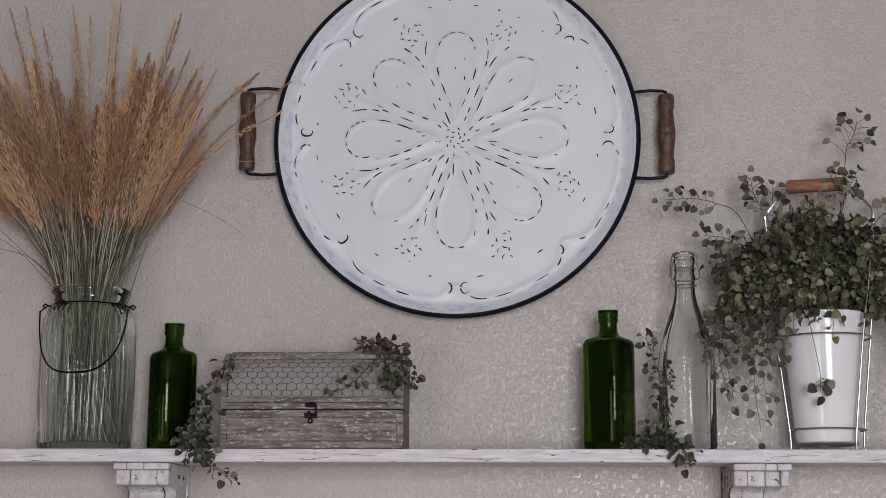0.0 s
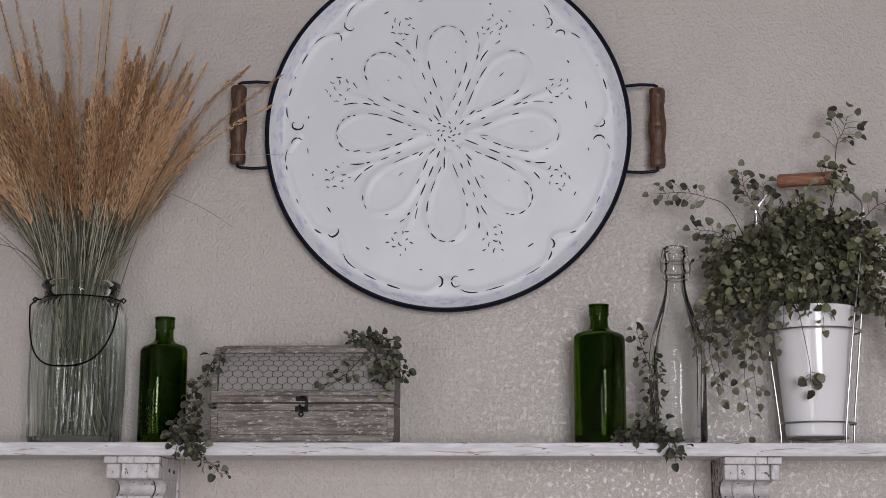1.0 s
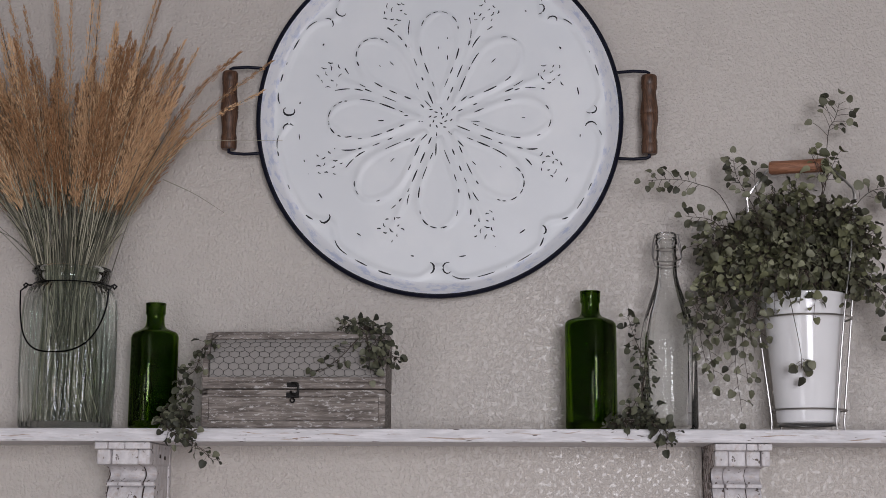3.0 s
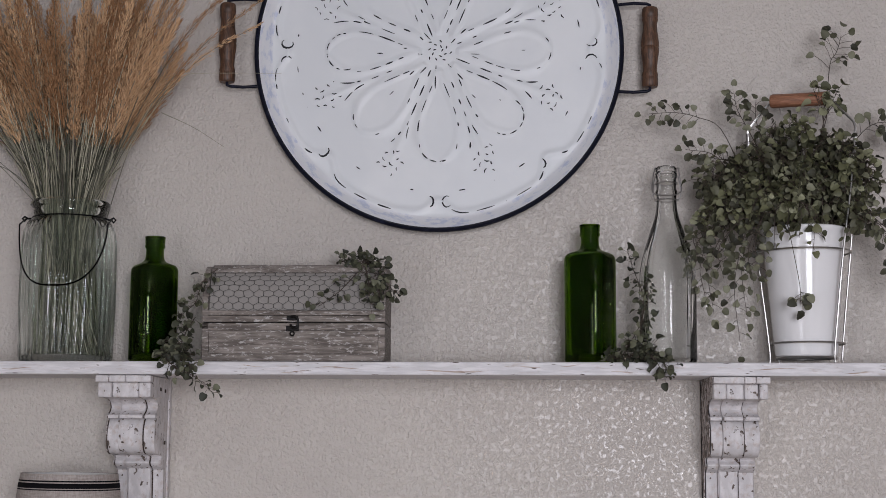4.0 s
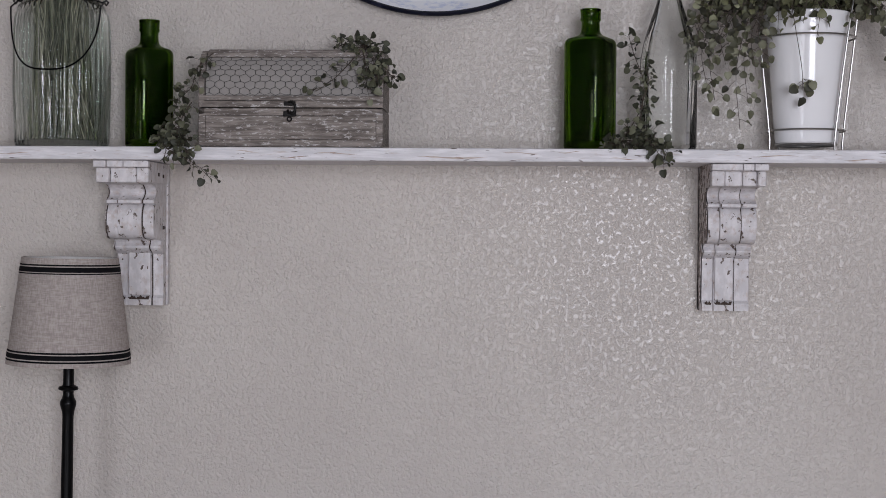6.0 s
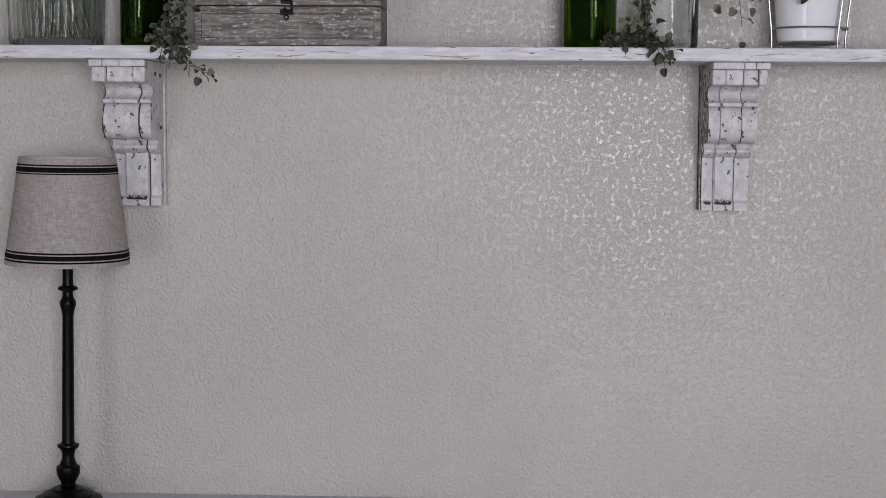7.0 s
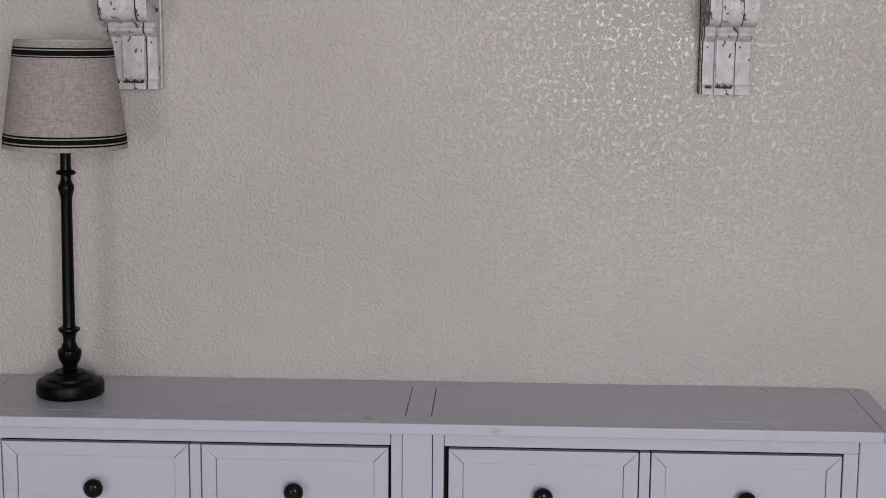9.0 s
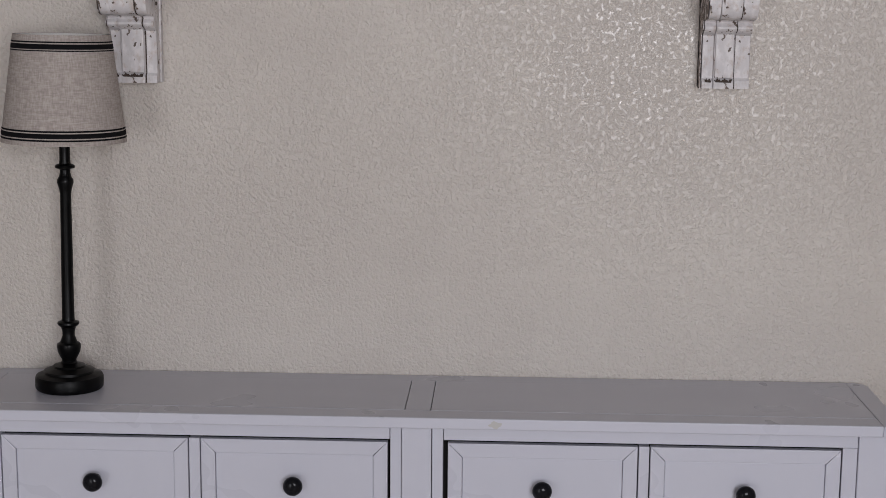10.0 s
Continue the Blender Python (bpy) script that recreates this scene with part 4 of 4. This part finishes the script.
def pot():
    it = thing("flower_pot", (0.6490, -0.094, SHELF_Z + 0.0135), "glossy white enamel tapered flower pot in a wire rack", "pot")
    prof = [(0, 0), (0.049, 0), (0.0518, 0.002), (0.0530, 0.006), (0.0665, 0.170), (0.0705, 0.208), (0.0720, 0.214), (0.0735, 0.217), (0.0735, 0.2205), (0.0715, 0.222), (0.0690, 0.219), (0.0645, 0.165), (0.050, 0.008), (0, 0.007)]
    part("body", lathe(prof, 72), POT_WHITE, it, smooth=True)
    part("soil", lathe([(0, 0.196), (0.03, 0.199), (0.063, 0.193), (0.063, 0.180), (0, 0.180)], 32), STEM, it, "dark filling under the stems", True)
    return it


def pot_rack():
    it = thing("pot_rack", pose(0.6490, -0.094, SHELF_Z, 0, 0, -22), "chrome wire pot rack with a wooden carrying handle", "rack")
    circle = lambda r, z: [(r * math.cos(a), r * math.sin(a), z) for a in np.linspace(0, 2 * math.pi, 57)[:-1]]
    for r, z in ((0.0800, 0.194), (0.0650, 0.036), (0.0505, 0.0118)):
        part("ring", tube(circle(r, z), 0.0017, 7, closed=True), CHROME, it, smooth=True)
    for s in (-1, 1):
        bend, grip_z = (0.413, 0.467) if s < 0 else (0.411, 0.464)
        for e in (-1, 1):
            leg = [(s * 0.0545, e * 0.0400, 0.0016), (s * 0.0560, e * 0.0380, 0.036), (s * 0.0735, e * 0.0350, 0.194), (s * 0.0870, e * 0.018, 0.310), (s * 0.0940, e * 0.0028, bend)]
            part("leg", tube(spline(leg, 20), 0.0019, 8), CHROME, it, smooth=True)
            part("shoulder", tube([(s * 0.0940, e * 0.0028, bend - 0.001), (s * 0.0915, e * 0.0028, bend + 0.008), (s * 0.0560, e * 0.0026, grip_z - 0.004), (s * 0.0430, e * 0.0026, grip_z)], 0.0020, 8), CHROME, it, smooth=True)
    part("cross_wire", tube([(-0.050, 0, 0.0118), (0.050, 0, 0.0118)], 0.0015, 6), CHROME, it)
    grip = [(0, -0.051), (0.0105, -0.051), (0.0124, -0.047), (0.0118, -0.020), (0.0120, 0.02), (0.0124, 0.047), (0.0105, 0.051), (0, 0.051)]
    part("handle", lathe(grip, 24), PALE_HANDLE, it, "reddish-brown round wooden handle", True, 50, pose(0, 0, 0.4660, 0, 92.0, 0))
    return it


CHROME = Mat("chrome_wire", 0.30, 1.0).color((0.46, 0.445, 0.43)).m
POT_K = Mat("white_pot_enamel", 0.10)
POT_K.color(POT_K.mix(POT_K.noise(9, 3), (0.80, 0.79, 0.79), (0.84, 0.83, 0.83)))
POT_WHITE = POT_K.m
PALE_HANDLE = turned_wood("reddish_handle_wood", (0.20, 0.085, 0.045), (0.36, 0.17, 0.10))
pot()
pot_rack()
potted_plant()


# ---- wooden chest ----
def weathered(name):
    k = Mat(name, 0.72)
    grain = k.noise(16, 6, (1, 9, 9), 0.65, 0.5)
    wood = k.mix(k.ramp(grain, 0.36, 0.66), (0.100, 0.082, 0.070), (0.275, 0.240, 0.214))
    white = k.ramp(k.noise(75, 6, (1, 3.2, 3.2), 0.72), 0.552, 0.612, 0.0, 0.85)
    k.color(k.mix(white, wood, (0.50, 0.475, 0.46)))
    k.bump(grain, 0.0018, 0.8)
    return k.m


GREY_WOOD = weathered("weathered_grey_wood")
LINER = plain_paint("pale_grey_liner", (0.29, 0.27, 0.252), 0.8)
WIRE = dark_metal("dull_grey_wire", (0.050, 0.047, 0.044), 0.5)
RUST = dark_metal("dark_bronze_latch", (0.006, 0.005, 0.0045), 0.45)


def chest():
    x0, x1, f, b = -0.3860, -0.0725, -0.168, -0.040
    w = x1 - x0
    it = thing("wooden_chest", ((x0 + x1) / 2, (f + b) / 2, SHELF_Z), "weathered grey wooden chest with a chicken-wire lid, closed", "box")
    h, d = w / 2, (b - f) / 2
    base = part("base", box(-h + 0.006, h - 0.006, -d + 0.004, d, 0.001, 0.064, 0.0015), GREY_WOOD, it)
    for z0, z1, out in ((0.001, 0.013, 0.0), (0.054, 0.0660, 0.0)):
        part("front_board", box(-h, h, -d + out, -d + 0.008, z0, z1, 0.0018), GREY_WOOD, base)
    part("front_board", box(-h + 0.012, h - 0.012, -d + 0.0022, -d + 0.010, 0.0135, 0.0535, 0.0012), GREY_WOOD, base)
    for s in (-1, 1):
        part("side_board", box(min(s * (h - 0.012), s * h), max(s * (h - 0.012), s * h), -d, d, 0.001, 0.0660, 0.0018), GREY_WOOD, base)
    lid = part("lid", box(-h, h, d - 0.008, d, 0.0675, 0.150, 0.0015), GREY_WOOD, it)
    part("lid_rail", box(-h, h, -d - 0.001, -d + 0.010, 0.0675, 0.0785, 0.0018), GREY_WOOD, lid)
    part("lid_rail", box(-h, h, -d, -d + 0.009, 0.0790, 0.0875, 0.0015), GREY_WOOD, lid)
    arc = [(-d + 0.0005 + 0.036 * (1 - math.cos(a)), 0.0875 + 0.079 * math.sin(a)) for a in np.linspace(0, math.pi / 2, 12)]
    outline = arc + [(d, 0.1665), (d, 0.0675), (-d, 0.0675)]
    for s in (-1, 1):
        part("end_panel", prism(outline, 0.010, 0.001), GREY_WOOD, lid, at=Matrix.Translation((-h if s < 0 else h - 0.010, 0, 0)))
    part("top_board", box(-h + 0.0105, h - 0.0105, -d + 0.034, d - 0.0085, 0.1570, 0.1690, 0.0022), GREY_WOOD, lid)
    part("top_batten", box(-h + 0.0105, h - 0.0105, -d + 0.022, -d + 0.0345, 0.1535, 0.1630, 0.0015), GREY_WOOD, lid)
    liner = [(y + 0.006, z - 0.002) for y, z in arc[:10]] + [(y + 0.010, z - 0.004) for y, z in arc[9::-1]]
    part("liner", prism(liner, w - 0.022), LINER, lid, "pale grey board behind the wire", True, 40, Matrix.Translation((-h + 0.011, 0, 0)))
    # chicken wire bent over the front of the lid
    wire = bmesh.new()
    def on(x, s):
        a = s * 1.12
        return Vector((x, -d + 0.0005 + 0.036 * (1 - math.cos(a)), 0.0875 + 0.079 * math.sin(a)))
    cols, rows = 17, 8
    cw, rh = (w - 0.02) / cols, 1.0 / rows
    rng = random.Random(3)
    wob = {}
    def node(i, k, e):
        if (i, k, e) not in wob:
            wob[i, k, e] = (rng.gauss(0, 0.0006), rng.gauss(0, 0.012))
        dx, ds = wob[i, k, e]
        return on(-h + 0.010 + i * cw / 2 + dx, min(max((k + (0.36 if e else 0.0)) * rh + ds, 0), 1))
    for k in range(rows):
        for i in range(2 * cols):
            e0 = (i + k) % 2
            tube([node(i, k, e0), node(i + 1, k, 1 - e0)], 0.00042, 4, wire)
            if e0 and k + 1 < rows:
                for dx in (-0.0004, 0.0004):
                    off = Vector((dx, 0, 0))
                    tube([node(i, k, 1) + off, node(i, k + 1, 0) - off], 0.00042, 4, wire)
    part("chicken_wire", wire, WIRE, lid, "hexagonal wire netting", True)
    latch = part("latch", box(-0.011, 0.009, -d - 0.0030, -d - 0.0012, 0.0700, 0.0775, 0.0008), RUST, it, "dark bronze hook latch")
    part("latch_plate", box(-0.012, 0.010, -d - 0.0020, -d - 0.0002, 0.0520, 0.0610, 0.0008), RUST, latch)
    hook = [(-0.003, -d - 0.005, 0.0760), (0.004, -d - 0.006, 0.0765), (0.0085, -d - 0.006, 0.0715), (0.0085, -d - 0.006, 0.0620), (0.004, -d - 0.006, 0.0570), (-0.002, -d - 0.006, 0.0590), (-0.004, -d - 0.005, 0.0630)]
    part("hook", tube(spline(hook, 18), 0.0022, 7), RUST, latch, smooth=True)
    part("ring", tube([(-0.001 + 0.0035 * math.cos(a), -d - 0.004, 0.0475 + 0.0035 * math.sin(a)) for a in np.linspace(0, 2 * math.pi, 15)[:-1]], 0.0013, 6, closed=True), RUST, latch, smooth=True)
    return it


chest()


def vine(name, base, label, runs, seed, material=None, size=0.0118):
    rng = random.Random(seed)
    it = thing(name, base, label, "plant", "loose vines on the shelf")
    for pts, leaves in runs:
        s = sprig(None, pts, int(leaves * 2.2), rng, size=size, spread=0.012, bare=0.05, material=material or VINE_LEAF, name="strand")
        s.parent = it
        s.matrix_parent_inverse = Matrix.Translation(-Vector(base))
    return it


vine("vine", (-0.43, -0.14, SHELF_Z), "trailing leafy vine lying over the chest's end and the shelf edge", [
    ([(-0.362, -0.160, 1.929), (-0.384, -0.176, 1.905), (-0.396, -0.178, 1.868), (-0.420, -0.165, 1.850), (-0.433, -0.155, 1.815), (-0.440, -0.150, 1.778)], 26),
    ([(-0.398, -0.165, 1.845), (-0.415, -0.168, 1.815), (-0.425, -0.165, 1.785)], 18),
    ([(-0.437, -0.150, 1.815), (-0.446, -0.150, 1.795), (-0.452, -0.150, 1.780)], 12),
    ([(-0.452, -0.150, 1.778), (-0.435, -0.165, 1.780), (-0.405, -0.170, 1.777)], 24),
    ([(-0.450, -0.160, 1.780), (-0.438, -0.186, 1.769), (-0.420, -0.194, 1.755), (-0.390, -0.194, 1.742), (-0.358, -0.192, 1.714)], 20),
    ([(-0.430, -0.175, 1.778), (-0.410, -0.190, 1.768), (-0.395, -0.192, 1.757)], 12)], 21)
vine("vine", (-0.09, -0.10, SHELF_Z + 0.16), "leafy vine clump lying over the corner of the chest lid", [
    ([(-0.160, -0.110, 1.944), (-0.140, -0.115, 1.950), (-0.115, -0.125, 1.945), (-0.090, -0.130, 1.944)], 30),
    ([(-0.150, -0.105, 1.930), (-0.110, -0.135, 1.942), (-0.085, -0.176, 1.905), (-0.080, -0.182, 1.875)], 26),
    ([(-0.115, -0.120, 1.944), (-0.080, -0.150, 1.928), (-0.066, -0.165, 1.900), (-0.058, -0.165, 1.885)], 18),
    ([(-0.110, -0.150, 1.938), (-0.100, -0.178, 1.900), (-0.097, -0.184, 1.862)], 16),
    ([(-0.120, -0.168, 1.922), (-0.150, -0.178, 1.888), (-0.185, -0.180, 1.862)], 7)], 22)
vine("vine", (0.34, -0.14, SHELF_Z), "leafy vine lying on the shelf between green and clear bottle", [
    ([(0.300, -0.150, 1.775), (0.330, -0.150, 1.783), (0.365, -0.150, 1.785), (0.400, -0.155, 1.778)], 30),
    ([(0.290, -0.155, 1.772), (0.335, -0.165, 1.778), (0.380, -0.165, 1.775)], 26),
    ([(0.330, -0.155, 1.790), (0.350, -0.152, 1.805), (0.385, -0.155, 1.800)], 16),
    ([(0.335, -0.150, 1.790), (0.362, -0.148, 1.840), (0.366, -0.140, 1.885), (0.350, -0.138, 1.930), (0.340, -0.138, 1.965)], 17),
    ([(0.360, -0.148, 1.810), (0.365, -0.146, 1.850), (0.375, -0.144, 1.885), (0.366, -0.142, 1.910)], 14),
    ([(0.365, -0.160, 1.780), (0.378, -0.188, 1.775), (0.390, -0.195, 1.755), (0.398, -0.194, 1.742)], 12),
    ([(0.375, -0.170, 1.778), (0.392, -0.190, 1.768), (0.408, -0.192, 1.758)], 7)], 23)


# ---- dried grass ----
def straw(name, a, b, along=(1, 1, 0.2)):
    k = Mat(name, 0.75)
    tone = k.mix(k.ramp(k.random(), 0.15, 1.0), a, b)
    k.color(k.mix(k.ramp(k.noise(30, 3, along), 0.35, 0.7, 0.0, 0.35), tone, k.mix(k.island(), a, b)))
    return k.m


PLUME = straw("tan_grass_plume", (0.315, 0.163, 0.073), (0.70, 0.455, 0.258))
DARK_STALK = straw("dark_olive_stalk", (0.018, 0.021, 0.012), (0.24, 0.24, 0.16))
STALK = straw("grey_green_stalk", (0.035, 0.038, 0.024), (0.50, 0.465, 0.345))


def dried_grass():
    rng = random.Random(5)
    cx, cy = -0.6435, -0.0885
    it = thing("dried_grass", (cx, cy, SHELF_Z + 0.013), "fan of tan dried feather grass standing in a glass jar", "dried grass")
    o = Matrix.Translation((-cx, -cy, -SHELF_Z - 0.013))

    def stalk(line, thick, plume_from, fat, name="stalk", material=STALK):
        st = part(name, tube(line, thick, 5, taper=lambda s: 1.0 - 0.6 * s), material, it, smooth=True)
        st.matrix_parent_inverse = o
        if not fat:
            return
        bm = bmesh.new()
        n0 = int(plume_from * (len(line) - 1))
        count = int(820 * fat)
        for n in range(count):
            s = rng.random() ** 0.9
            f = n0 + s * (len(line) - 1 - n0)
            i = min(int(f), len(line) - 2)
            p = line[i].lerp(line[i + 1], f - i)
            along = (line[i + 1] - line[i]).normalized()
            out = Vector((rng.gauss(0, 1), rng.gauss(0, 1), rng.gauss(0, 1)))
            out = (out - along * out.dot(along)).normalized()
            env = 0.0118 * fat * (math.sin(math.pi * min(1, s * 0.80 + 0.20)) ** 0.9 + 0.08) * (0.75 + 0.5 * math.sin(s * 23 + n0) ** 2)
            q = p + out * env * rng.random()
            l = rng.uniform(0.008, 0.018) * (1.0 - 0.35 * s)
            way = (along + out * rng.uniform(0.04, 0.36)).normalized()
            side = way.cross(Vector((rng.gauss(0, 1), rng.gauss(0, 1), rng.gauss(0, 1)))).normalized() * rng.uniform(0.0004, 0.0008)
            a, b, c, d = (bm.verts.new(v) for v in (q, q + way * l * 0.45 + side, q + way * l, q + way * l * 0.45 - side))
            for v in (a, b, c, d):
                v.co.y = min(v.co.y, -0.006)
            bm.faces.new((a, b, c, d))
        part("plume", bm, PLUME, st, "feathery tan seed plume")

    # loose clusters, each as (least lean, most lean, count, height of the tips)
    for lean0, lean1, count, height in ((-0.350, -0.185, 32, 2.48), (-0.190, -0.085, 26, 2.47), (-0.060, -0.012, 13, 2.45), (0.014, 0.042, 11, 2.46), (0.062, 0.130, 34, 2.48), (0.115, 0.205, 22, 2.42)):
        for n in range(count):
            lean = lean0 + (lean1 - lean0) * rng.random()
            high = height - 0.16 * rng.random() ** 1.3
            foot_a, foot_r = rng.uniform(0, 6.28), 0.058 * math.sqrt(rng.random())
            foot = (cx + foot_r * math.cos(foot_a) - 0.05 * lean, cy + foot_r * math.sin(foot_a), SHELF_Z + 0.016)
            mouth = (cx + 0.050 * max(-1, min(1, lean / 0.22)) + rng.gauss(0, 0.008), cy + rng.uniform(-0.035, 0.035), SHELF_Z + 0.285)
            tip = (cx + lean + rng.gauss(0, 0.006), min(cy + rng.uniform(-0.10, 0.06), -0.02), high)
            mid = tuple(m + (t - m) * 0.52 + e for m, t, e in zip(mouth, tip, (-0.05 * lean + rng.gauss(0, 0.006), 0, 0.012)))
            stalk(spline([foot, mouth, mid, tip], 18), 0.0012, rng.uniform(0.55, 0.66), rng.uniform(0.8, 1.4))
    # single slender plumes that rise above the rest
    for x, z in ((-0.868, 2.55), (-0.810, 2.575), (-0.790, 2.585), (-0.7555, 2.543), (-0.7073, 2.592), (-0.700, 2.556), (-0.664, 2.560), (-0.6176, 2.605), (-0.621, 2.585), (-0.5108, 2.557), (-0.5009, 2.574), (-0.4792, 2.497), (-0.4554, 2.475), (-0.4341, 2.464), (-0.462, 2.455)):
        lean = x - cx
        y = -0.10 + rng.uniform(-0.03, 0.03)
        mouth = (cx + 0.2 * lean, cy, SHELF_Z + 0.285)
        stalk(spline([(cx - 0.05 * lean, cy, SHELF_Z + 0.016), mouth, (cx + lean * 0.55, y, (mouth[2] + z) / 2 + 0.012), (x, y, z)], 20), 0.0012, 0.55, 0.62)
    for n in range(70):
        u = rng.uniform(-1, 1)
        foot = (cx + rng.uniform(-0.055, 0.055), cy + rng.uniform(-0.04, 0.04), SHELF_Z + 0.016)
        mouth = (cx + 0.054 * u, cy + rng.uniform(-0.045, 0.04), SHELF_Z + 0.285)
        tip = (cx + u * 0.17 + rng.gauss(0, 0.02), cy + rng.uniform(-0.08, 0.05), SHELF_Z + rng.uniform(0.43, 0.60))
        stalk(spline([foot, mouth, tip], 10), rng.uniform(0.0009, 0.0016), 1, 0, "stalk")
    # lower stems crowding the jar; their dark colour stands in for refraction by the ribs
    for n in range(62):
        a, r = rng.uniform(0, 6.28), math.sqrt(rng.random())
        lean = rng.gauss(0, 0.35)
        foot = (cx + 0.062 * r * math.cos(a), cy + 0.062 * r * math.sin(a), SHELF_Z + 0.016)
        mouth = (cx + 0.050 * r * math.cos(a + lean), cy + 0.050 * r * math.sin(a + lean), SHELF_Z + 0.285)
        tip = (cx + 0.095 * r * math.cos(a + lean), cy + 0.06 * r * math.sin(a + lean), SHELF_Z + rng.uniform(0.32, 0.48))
        stalk(spline([foot, mouth, tip], 8), rng.uniform(0.0012, 0.0020), 1, 0, "stalk", DARK_STALK)
    # loose plumes reaching across the tray's handle, and thin bent blades
    for pts, fat in (([(-0.60, -0.10, 2.05), (-0.50, -0.12, 2.25), (-0.42, -0.13, 2.37), (-0.345, -0.13, 2.442)], 0.55),
                     ([(-0.60, -0.11, 2.05), (-0.50, -0.12, 2.22), (-0.40, -0.12, 2.34), (-0.290, -0.11, 2.432)], 0.40),
                     ([(-0.60, -0.09, 2.05), (-0.51, -0.12, 2.20), (-0.41, -0.12, 2.31), (-0.305, -0.11, 2.376)], 0.36)):
        stalk(spline(pts, 16), 0.0010, 0.45, fat)
    for pts in ([(-0.60, -0.10, 2.05), (-0.51, -0.12, 2.19), (-0.44, -0.13, 2.270), (-0.40, -0.13, 2.280), (-0.265, -0.12, 2.282)], [(-0.478, -0.12, 2.212), (-0.42, -0.12, 2.185), (-0.365, -0.12, 2.150)],
                [(-0.69, -0.10, 2.05), (-0.74, -0.12, 2.105), (-0.80, -0.13, 2.125), (-0.88, -0.13, 2.14)], [(-0.68, -0.11, 2.05), (-0.76, -0.12, 2.12), (-0.82, -0.13, 2.17), (-0.90, -0.13, 2.20)],
                [(-0.70, -0.10, 2.05), (-0.78, -0.12, 2.13), (-0.84, -0.12, 2.15), (-0.90, -0.12, 2.13)]):
        stalk(spline(pts, 14), 0.0008, 1, 0, "blade")
    return it


dried_grass()
